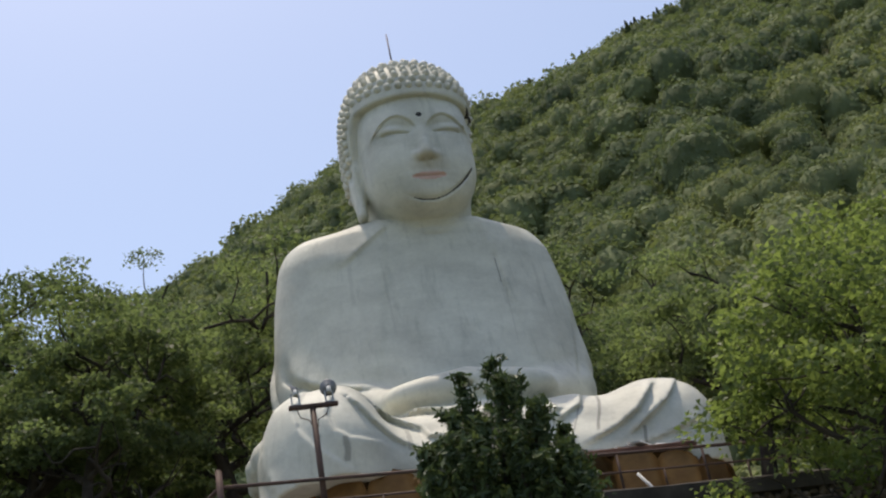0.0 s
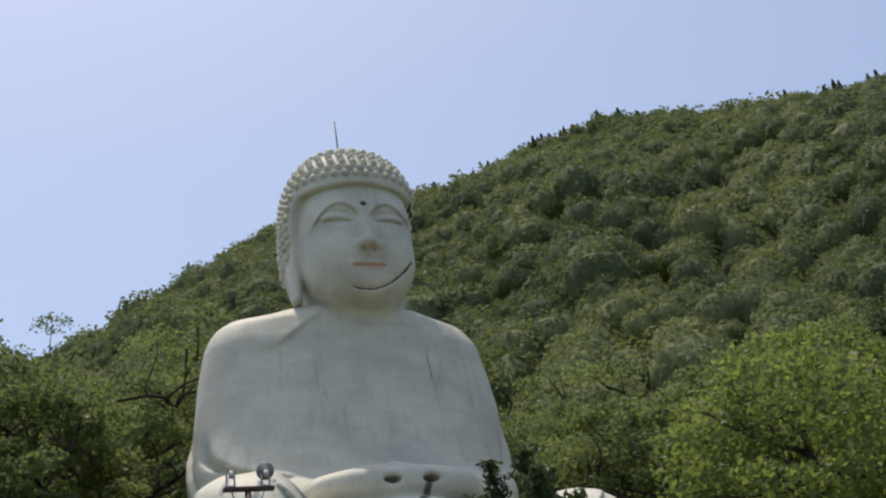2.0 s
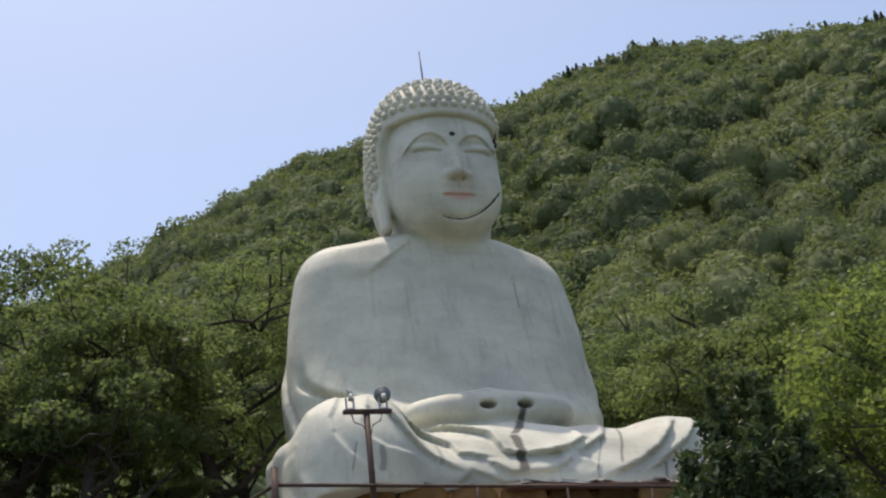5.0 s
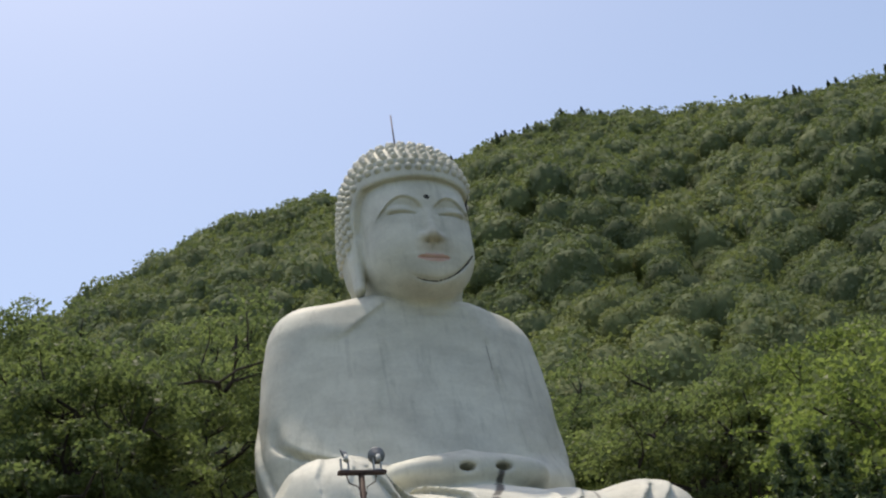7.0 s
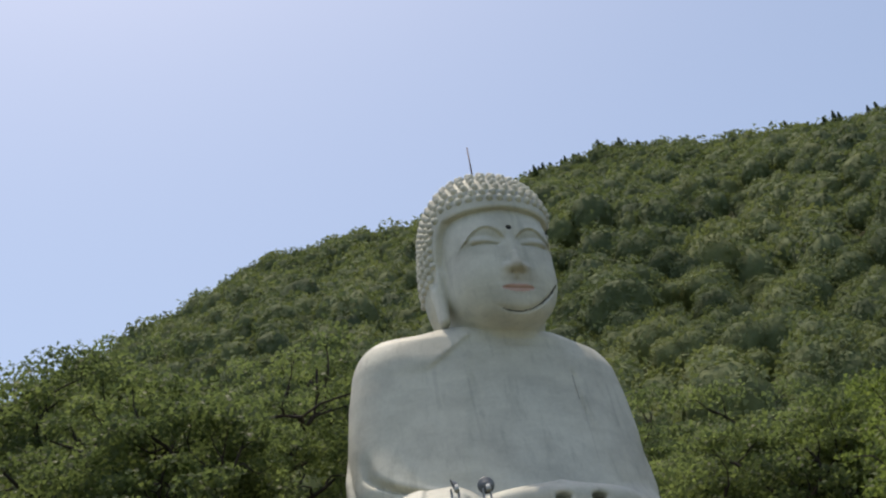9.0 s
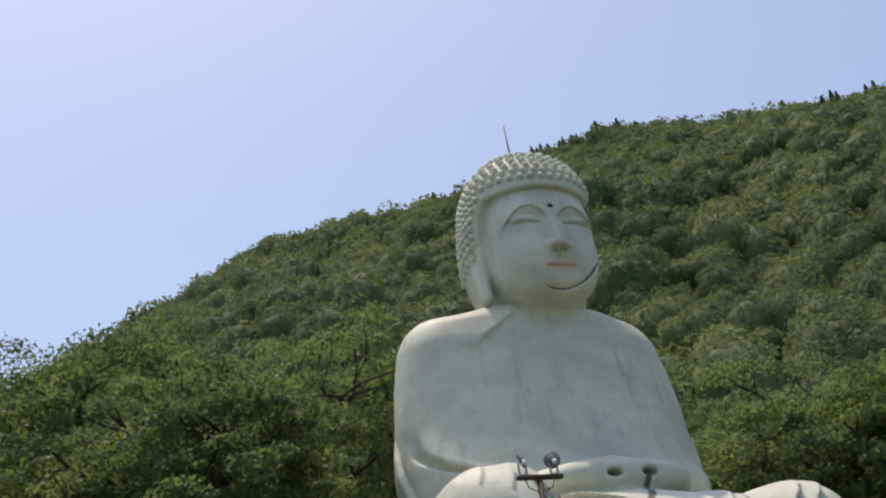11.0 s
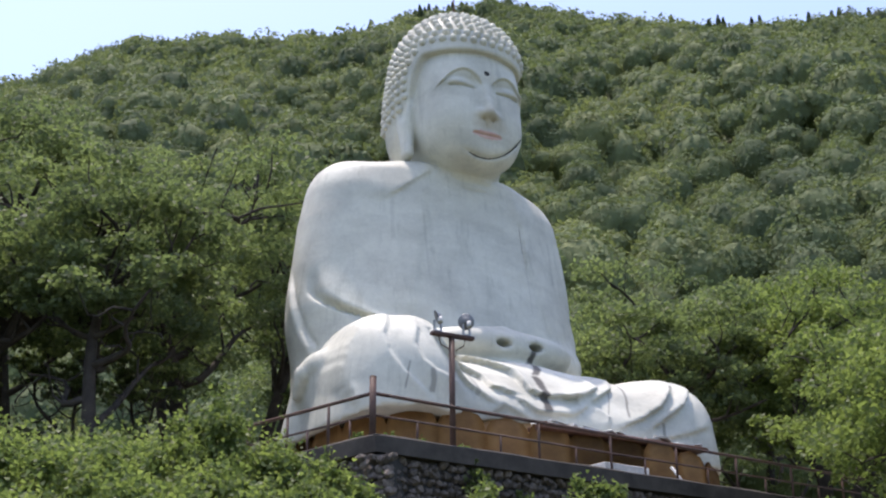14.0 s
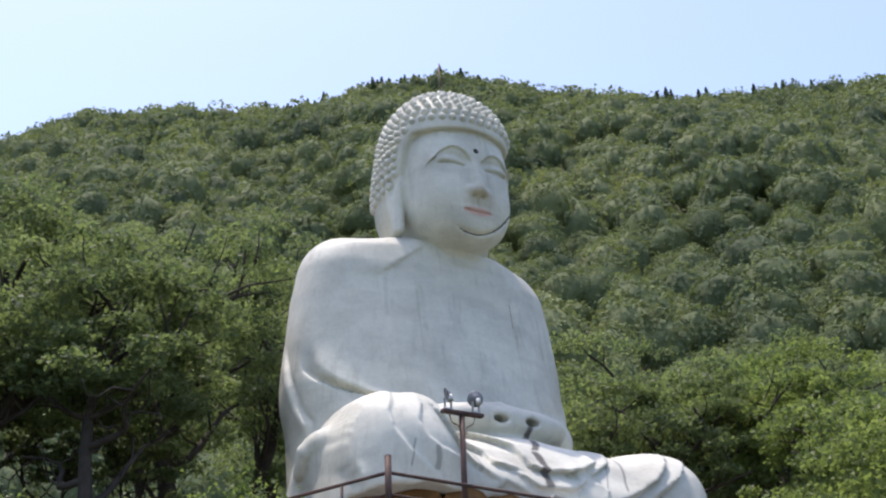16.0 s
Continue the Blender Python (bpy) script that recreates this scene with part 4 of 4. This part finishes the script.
def tree(name, place, top, spread, seed, leaf=LEAF, size=0.075, leaves=22000, trunk=0.26, lean=(0, 0), clear=0.4, label="", clumps=90, low=0.2, wob=0.06):
    """A broadleaf: crooked trunk, limbs and twigs, and leaves in flat plates round the twig ends and over an uneven dome. top: height of its crown above zero."""
    rnd = np.random.default_rng(seed)
    x, y = place
    z = float(ground_height(x, y)) - 0.15
    height = top - z
    th = thing(name, (x, y, z), label=label, category="tree")
    crest = np.array([lean[0], lean[1], height * 0.74])
    paths = [bend_path((0, 0, 0), crest, trunk, trunk * 0.3, rnd, 12, wob)]
    spine = np.array([q for q, _ in paths[0]])
    ends = []
    nl = 11
    for k in range(nl):
        t = clear + (1 - clear) * (k + rnd.random()) / nl
        a = spine[min(int(t * 11), 11)]
        ang = k * 2.4 + rnd.normal() * 0.4
        reach = spread * rnd.uniform(0.5, 0.95) * (1.0 - 0.3 * t)
        b = a + np.array([math.cos(ang) * reach, math.sin(ang) * reach, height * rnd.uniform(0.08, 0.28)])
        limb = bend_path(a, b, trunk * (0.6 - 0.35 * t), trunk * 0.12, rnd, 8, 0.13)
        paths.append(limb)
        for m in range(5):
            c = limb[2 + m][0]
            e = c + unit(rnd.normal(size=3) + np.array([0, 0, 0.7]) + unit(b - a) * 0.8) * spread * rnd.uniform(0.2, 0.42)
            paths.append(bend_path(c, e, trunk * 0.13, 0.012, rnd, 5, 0.14))
            ends.append(e)
    ends = np.array(ends)
    # more plates over an uneven dome
    extra = max(0, clumps - len(ends))
    mid = np.array([lean[0] * 0.85, lean[1] * 0.85, height * 0.60])
    d = unit(rnd.normal(size=(extra, 3)) + np.array([0, 0, 0.45]))
    d[:, 2] = np.maximum(d[:, 2], -0.35)
    lobes = unit(rnd.normal(size=(6, 3)))
    bulge = 0.78 + 0.26 * np.max(np.clip(d @ lobes.T, 0, 1) ** 3, axis=1, keepdims=True)
    fill = mid + d * np.array([spread * 0.95, spread * 0.95, height * 0.38]) * bulge * rnd.uniform(0.72, 1.0, (extra, 1))
    cl = np.concatenate([ends, fill])
    wide = spread * rnd.uniform(0.10, 0.23, len(cl))
    share = wide ** 2 / (wide ** 2).sum()
    vs, outs, tints = [], [], []
    for c, rad, w in zip(cl, wide, share):
        n = max(8, int(leaves * w))
        dd = unit(rnd.normal(size=(n, 3)))
        dd[:, 2] = np.abs(dd[:, 2]) - 0.15
        q = c + dd * np.array([rad, rad, rad * 0.55]) * (0.25 + 0.85 * rnd.random((n, 1)) ** 0.5) + rnd.normal(size=(n, 3)) * rad * 0.10
        vs.append(q)
        outs.append(dd)
        tints.append(np.full(n, np.clip(rnd.normal(0.5, 0.24), 0, 1)))
    q, dd = np.concatenate(vs), np.concatenate(outs)
    keep = q[:, 2] > max(0.25, height * low)
    q, dd, tn = q[keep], dd[keep], np.concatenate(tints)[keep]
    fit = np.array([1, 1, height / np.percentile(q[:, 2], 98.5)])
    v, f = tubes(paths, 7)
    part("trunk", mesh_np("trunk", v * fit, [f], [BARK], smooth=True), None, th)
    v, f = leaf_tris(q * fit, size, dd * 0.5 + np.array([0, 0, 0.8]), rnd)
    part("crown", mesh_np("crown", v, [f], [leaf], np.repeat(tn, 3)), None, th)
    return th


def bush(name, place, radius, height, seed, leaf=LEAF_BRIGHT, size=0.11, leaves=3500, label="", z=None):
    rnd = np.random.default_rng(seed)
    x, y = place
    z = (float(ground_height(x, y)) if z is None else z) - 0.1
    th = thing(name, (x, y, z), label=label, category="bush")
    stems, cl = [], []
    for k in range(46):
        a = rnd.uniform(0, 2 * math.pi)
        rr = radius * math.sqrt(rnd.random()) * 1.1
        e = np.array([math.cos(a) * rr, math.sin(a) * rr, height * rnd.uniform(0.2, 1.05) * (1 - 0.45 * (rr / radius) ** 2)])
        stems.append(bend_path((e[0] * 0.3, e[1] * 0.3, 0), e, 0.02, 0.006, rnd, 5, 0.1))
        cl.append(e)
    v, f = tubes(stems, 5)
    part("stems", mesh_np("stems", v, [f], [BARK], smooth=True), None, th)
    vs, outs, tints = [], [], []
    for c in cl:
        rad = radius * rnd.uniform(0.12, 0.30)
        dd = unit(rnd.normal(size=(leaves // 46, 3)))
        q = c + np.abs(rnd.normal(size=(len(dd), 1))) * 0.75 * rad * dd * np.array([1, 1, 1.2])
        vs.append(q)
        outs.append(dd)
        tints.append(np.full(len(q), np.clip(rnd.normal(0.55, 0.22), 0, 1)))
    q, dd, tn = np.concatenate(vs), np.concatenate(outs), np.concatenate(tints)
    keep = q[:, 2] > 0.02
    v, f = leaf_tris(q[keep], size, dd[keep] * 0.6 + np.array([0, 0, 0.5]), rnd)
    part("leaves", mesh_np("leaves", v, [f], [leaf], np.repeat(tn[keep], 3)), None, th)
    return th


def conifer(place, height, radius, seed):
    """A small juniper: several upright leaders with short feathery sprays."""
    rnd = np.random.default_rng(seed)
    x, y = place
    z = float(ground_height(x, y)) - 0.1
    th = thing("conifer", (x, y, z), label="small dark green bushy conifer with several leaders", category="tree")
    paths, sprays, outs, tints = [], [], [], []
    leaders = [(0.1 * radius, 0.0, 1.0), (-0.25 * radius, 0.1, 0.985)]
    for k in range(26):
        a, q = k * 2.4, 0.25 + 0.75 * math.sqrt((k + 0.5) / 26)
        leaders.append((math.cos(a) * radius * q, math.sin(a) * radius * q, 0.99 - 0.20 * q ** 1.5 + rnd.uniform(-0.03, 0.02)))
    for lx, ly, h in leaders:
        path = bend_path((lx * 0.15, ly * 0.15, 0), (lx, ly, height * h), 0.05, 0.008, rnd, 8, 0.03)
        paths.append(path)
        pts = np.array([q for q, _ in path])
        for t in np.linspace(0.45, 1.0, 22):
            c = np.array([np.interp(t * 7, range(8), pts[:, k]) for k in range(3)])
            reach = 0.09 + 0.30 * (1 - t) ** 0.7
            for _ in range(6):
                d = unit(np.array([*rnd.normal(size=2), 0.55 + 0.3 * rnd.random()]))
                ln = reach * rnd.uniform(0.6, 1.4)
                n = 16
                q = c + d * (ln * rnd.random((n, 1))) + rnd.normal(size=(n, 3)) * 0.018
                sprays.append(q)
                outs.append(np.repeat(d[None], n, 0))
                tints.append(np.full(n, np.clip(rnd.normal(0.35 + 0.3 * t, 0.2), 0, 1)))
    v, f = tubes(paths, 6)
    part("trunk", mesh_np("trunk", v, [f], [BARK], smooth=True), None, th)
    q, dd, tn = np.concatenate(sprays), np.concatenate(outs), np.concatenate(tints)
    v, f = leaf_quads(q, 0.036, dd * 0.8, rnd, 2.2)
    part("needles", mesh_np("needles", v, [f], [LEAF_DARK], np.repeat(tn, 4)), None, th)


def build_woods():
    """The hill's woods: thousands of crowns, each a lumpy cluster of leaf sprays, coarser with distance."""
    protos = {}
    for lod, (leaves, size, sub, lumps) in enumerate(((1150, 0.056, 2, 34), (430, 0.082, 2, 26), (190, 0.12, 1, 18))):
        bm = bmesh.new()
        bmesh.ops.create_icosphere(bm, subdivisions=sub, radius=1.0)
        ball = np.array([w.co for w in bm.verts])
        cf = np.array([[w.index for w in g.verts] for g in bm.faces])
        bm.free()
        for kind in range(8):
            rnd = np.random.default_rng(100 * lod + kind)
            caps = unit(rnd.normal(size=(lumps, 3)) + np.array([0, 0, 0.3]))
            wide, tall = rnd.uniform(0.24, 0.44, lumps), rnd.uniform(0.12, 0.30, lumps)
            def outline(d):
                ang = np.arccos(np.clip(d @ caps.T, -1, 1)) / wide
                return (0.70 + (np.sqrt(np.clip(1 - ang ** 2, 0, 1)) * tall).max(1) + 0.03 * np.sin(17 * d[:, 0] + 3) * np.sin(15 * d[:, 1] + kind))[:, None]
            flat = np.array([1.05, 1.05, 1.0])
            cv = ball * outline(ball) * flat * 0.88
            d = unit(rnd.normal(size=(leaves, 3)) + np.array([0, 0, 0.4]))
            q = d * outline(d) * flat * rnd.uniform(0.88, 1.10, (leaves, 1))
            v, f = leaf_tris(q, size, d * 1.8 + np.array([0, 0, 0.6]), rnd)
            protos[lod, kind] = (np.concatenate([v, cv]), f, np.concatenate([np.repeat(rnd.normal(0.02, 0.05, leaves), 3), np.zeros(len(cv))]), cf + len(v))
    vs, fs, cs, tn, off = [], [], [], [], 0
    rnd = np.random.default_rng(77)
    for r0, r1, gap, lod in ((62, 165, 5.2, 0), (165, 280, 5.4, 1), (280, 452, 6.0, 2)):
        r = r0
        while r < r1:
            step_az = math.degrees(gap / r)
            for az in np.arange(-10, 60, step_az):
                rr, aa = r + rnd.uniform(-0.45, 0.45) * gap, az + rnd.uniform(-0.45, 0.45) * step_az
                px, py = HUB[0] + rr * math.sin(radians(aa)), HUB[1] + rr * math.cos(radians(aa))
                pz = float(ground_height(px, py))
                if py < 24:
                    continue
                v, f, t, cf = protos[lod, rnd.integers(8)]
                s = gap * (0.50 + 0.62 * rnd.random() ** 1.7)
                hgt = s * rnd.uniform(0.8, 1.25)
                a = rnd.uniform(0, 6.28)
                ca, sa = math.cos(a), math.sin(a)
                m = np.array([[ca * s, -sa * s, 0], [sa * s, ca * s, 0], [0, 0, hgt]])
                patch = 0.36 * noise.noise((px / 26, py / 26, 0.3)) + 0.2 * noise.noise((px / 70, py / 70, 4.0))
                vs.append(v @ m.T + np.array([px, py, pz + hgt * rnd.uniform(0.4, 0.85)]))
                fs.append(f + off)
                cs.append(cf + off)
                tn.append(np.clip(t + rnd.normal(0.48, 0.14) + patch, 0, 1))
                off += len(v)
            r += gap * 0.9
    me = mesh_np("woods", np.concatenate(vs), [np.concatenate(fs + cs)], [LEAF_FAR], np.concatenate(tn), smooth=True)
    tagged(new("woods", me), "dense summer broadleaf wood covering the steep hill", "woods", kind="stuff")


def build_ridge_conifers():
    """Dark pointed cedars standing on the skyline."""
    rnd = np.random.default_rng(9)
    vs, fs, tn, off = [], [], [], 0
    for az in (3.4, 7.6, 20.6, 20.9, 23.4, 25.6, 26.3, 27.1, 27.6, 28.1, 28.5, 29.0, 29.4, 30.8, 31.6, 32.6, 33.4, 34.2, 35.1, 37.3, 38.6, 40.0, 40.6, 41.3, 43.0, 43.6, 45.8, 46.3, 47.4, 48.6, 50.2, 52.0, 53.0, 54.5, 21.8, 22.6, 24.4, 29.9, 36.0, 36.6, 39.3, 42.2, 44.5, 49.3, 51.1):
        for _ in range(rnd.integers(1, 4) if 24 < az < 36 else 1):
            a = az + rnd.uniform(-0.45, 0.45)
            r = 446 + rnd.uniform(-4, 4)
            x, y = HUB[0] + r * math.sin(radians(a)), HUB[1] + r * math.cos(radians(a))
            z = float(ground_height(x, y))
            h, w = rnd.uniform(6.5, 12.5), rnd.uniform(2.6, 4.4)
            n = 320
            t = rnd.random(n) ** 0.7
            ang = rnd.uniform(0, 6.28, n)
            rad = w * (1 - t) * rnd.uniform(0.3, 1.05, n) + 0.05
            q = np.stack([x + rad * np.cos(ang), y + rad * np.sin(ang), z + h * t], 1)
            v, f = leaf_quads(q, 0.8, np.stack([np.cos(ang), np.sin(ang), 0 * ang], 1), rnd, 1.4)
            vs.append(v)
            fs.append(f + off)
            tn.append(np.full(len(v), rnd.uniform(0.0, 0.35)))
            off += len(v)
    me = mesh_np("ridge_cedars", np.concatenate(vs), [np.concatenate(fs)], [LEAF_DARK], np.concatenate(tn))
    tagged(new("ridge_cedars", me), "dark pointed cedars along the ridge of the hill", "woods", kind="stuff")


build_woods()
build_ridge_conifers()

# trees beside the statue: place, height of the top, spread, leaf, trunk, lean, leaves, bare share below the crown, crookedness
SIDE = "broadleaf tree with dark bent trunk and small leaves"
SUNNY = "sunlit yellow-green broadleaf tree beside the terrace"
for k, (px, py, top, sp, lf, tr, ln, n, low, wob) in enumerate((
    (-9.3, 0.8, 8.3, 3.4, LEAF, 0.24, (0.9, 0.2), 18000, 0.50, 0.07), (-14.2, 2.4, 9.0, 4.4, LEAF, 0.36, (6.0, 0.5), 20000, 0.50, 0.05),
    (-17.0, 3.5, 9.4, 4.4, LEAF, 0.30, (0.5, 0), 22000, 0.42, 0.06), (-10.5, 7.5, 12.0, 4.6, LEAF, 0.3, (0, 0), 18000, 0.35, 0.07),
    (-15.0, 10.5, 12.8, 5.0, LEAF, 0.3, (0, 0), 22000, 0.2, 0.06), (-5.6, 6.2, 11.4, 4.7, LEAF, 0.36, (0.3, 1.2), 20000, 0.42, 0.09),
    (-9.0, 15.5, 15.0, 5.0, LEAF, 0.3, (0, 0), 22000, 0.15, 0.06), (-20.5, 9.0, 11.2, 4.8, LEAF, 0.3, (0, 0), 18000, 0.15, 0.06),
    (-22.0, 0.0, 7.6, 4.5, LEAF, 0.3, (0, 0), 16000, 0.15, 0.06), (-17.5, 17.0, 15.2, 5.5, LEAF, 0.3, (0, 0), 20000, 0.12, 0.06),
    (-1.2, 10.5, 13.2, 4.6, LEAF, 0.3, (0, 0), 22000, 0.12, 0.06), (-3.0, 16.5, 15.8, 4.6, LEAF, 0.3, (0, 0), 16000, 0.12, 0.06), (-27.0, 12.0, 12.2, 5.5, LEAF, 0.3, (0, 0), 16000, 0.12, 0.06),
    (9.3, 2.4, 8.2, 4.4, LEAF, 0.30, (0.6, 0), 28000, 0.3, 0.09), (13.5, 0.0, 8.1, 4.4, LEAF_BRIGHT, 0.28, (0, 0), 24000, 0.15, 0.06),
    (7.0, 9.0, 11.0, 4.6, LEAF, 0.3, (0, 0), 22000, 0.12, 0.06), (14.5, 7.0, 11.0, 4.8, LEAF, 0.3, (0, 0), 22000, 0.12, 0.06),
    (19.0, 3.0, 9.7, 4.6, LEAF_BRIGHT, 0.3, (0, 0), 20000, 0.12, 0.06), (21.5, 10.0, 12.9, 5.0, LEAF, 0.3, (0, 0), 20000, 0.12, 0.06),
    (12.0, 16.0, 14.3, 5.2, LEAF, 0.3, (0, 0), 20000, 0.12, 0.06), (20.0, 19.0, 16.0, 5.5, LEAF, 0.3, (0, 0), 18000, 0.12, 0.06),
    (28.0, 14.0, 14.8, 5.5, LEAF, 0.3, (0, 0), 16000, 0.12, 0.06), (5.0, 19.0, 14.0, 5.2, LEAF, 0.3, (0, 0), 18000, 0.12, 0.06),
    (10.5, -4.6, 4.8, 3.2, LEAF_BRIGHT, 0.2, (0, 0), 20000, 0.15, 0.06), (16.0, -5.5, 4.8, 3.6, LEAF_BRIGHT, 0.2, (0, 0), 16000, 0.15, 0.06), (24.0, -2.0, 7.0, 4.5, LEAF_BRIGHT, 0.25, (0, 0), 16000, 0.15, 0.06))):
    tree("broadleaf_tree", (px, py), top, sp, 40 + k, lf, 0.075, n, tr, ln, 0.42, SIDE if lf is LEAF else SUNNY, low=low, wob=wob)
# saplings in the shade under the near trees
for k, (px, py, top) in enumerate(((-9.2, 5.0, 5.8), (-8.3, 4.8, 4.9), (-7.3, 5.2, 4.8), (-11.0, 4.4, 5.2), (-12.6, 5.6, 5.6), (-6.7, 3.6, 4.2))):
    tree("sapling", (px, py), top, 1.3, 140 + k, LEAF, 0.06, 2600, 0.07, (0.2 * (-1) ** k, 0), 0.45, "thin dark-stemmed sapling in the shade of larger trees", 60, 0.5, 0.1)
# trees in front of the terrace, their twigs hanging before the far knee
tree("roadside_tree", (3.5, -13.2), 2.2, 3.4, 91, LEAF_BRIGHT, 0.06, 15000, 0.16, (0.3, 0), 0.3, "yellow-green roadside tree with hanging leafy twigs", 100, 0.12)
tree("roadside_tree", (9.0, -12.0), 3.0, 3.8, 92, LEAF_BRIGHT, 0.06, 17000, 0.2, (0, 0), 0.3, "tall green roadside tree with loose leafy twigs", 100, 0.12)
tree("roadside_tree", (5.8, -9.4), 3.0, 2.9, 93, LEAF_BRIGHT, 0.06, 13000, 0.15, (0.2, 0), 0.3, "light green roadside tree leaning over the railing's end", 90, 0.12)
conifer((-4.42, -20.6), 4.3, 0.66, 4)
# thicket below the terrace corner
for k, (px, py, rad, hgt) in enumerate(((-9.3, -8.9, 1.0, 1.55), (-10.6, -9.6, 1.5, 0.9), (-12.4, -10.5, 1.5, 0.9), (-14.2, -11.0, 1.6, 0.9), (-11.3, -12.2, 1.4, 0.9), (-9.6, -12.4, 1.3, 0.8), (-13.3, -13.0, 1.4, 0.8), (-15.8, -9.0, 1.6, 0.9), (-12.0, -6.5, 1.3, 0.6), (-14.5, -6.0, 1.4, 0.6), (-10.0, -5.5, 1.1, 0.6), (-7.7, -3.6, 0.7, 1.6), (-8.2, -9.6, 0.9, 1.0), (-7.6, -10.0, 0.7, 0.7), (-8.8, -10.7, 1.0, 0.9), (-8.1, -11.4, 0.9, 0.9), (-9.9, -10.9, 1.0, 0.9), (-10.4, -13.6, 1.2, 0.9), (-5.6, -11.2, 0.6, 1.2), (-3.0, -10.6, 0.6, 1.5), (-1.2, -10.6, 0.5, 1.0))):
    bush("bush", (px, py), rad, hgt, 300 + k, LEAF_BRIGHT, 0.042, 15000, "bright green leafy thicket below the rubble wall")
# weeds on the kerb
for k, (s, o) in enumerate(((0.5, 0.2), (1.25, 0.25), (2.2, 0.2), (-0.0, 0.5))):
    p = CORNER + ALONG * s + Vector((-ALONG.y, ALONG.x)) * o
    bush("weed", (p.x, p.y), 0.16, 0.26, 400 + k, LEAF_BRIGHT, 0.03, 500, "tuft of weeds growing along the kerb", FLOOR + 0.05)
# weeds rooted in the joints of the wall
for k, (p, up, hgt) in enumerate(((CORNER + ALONG * 2.0 + Vector((ALONG.y, -ALONG.x)) * 0.40, 0.75, 0.60), (CORNER + ALONG * 3.1 + Vector((ALONG.y, -ALONG.x)) * 0.40, 0.95, 0.45), (CORNER + BACK * 1.0 + Vector((-BACK.y, BACK.x)) * 0.28, 0.55, 0.55))):
    bush("weed", (p.x, p.y), 0.20, hgt, 410 + k, LEAF_BRIGHT, 0.03, 900, "tall weed growing out of the rubble wall", FLOOR - up)
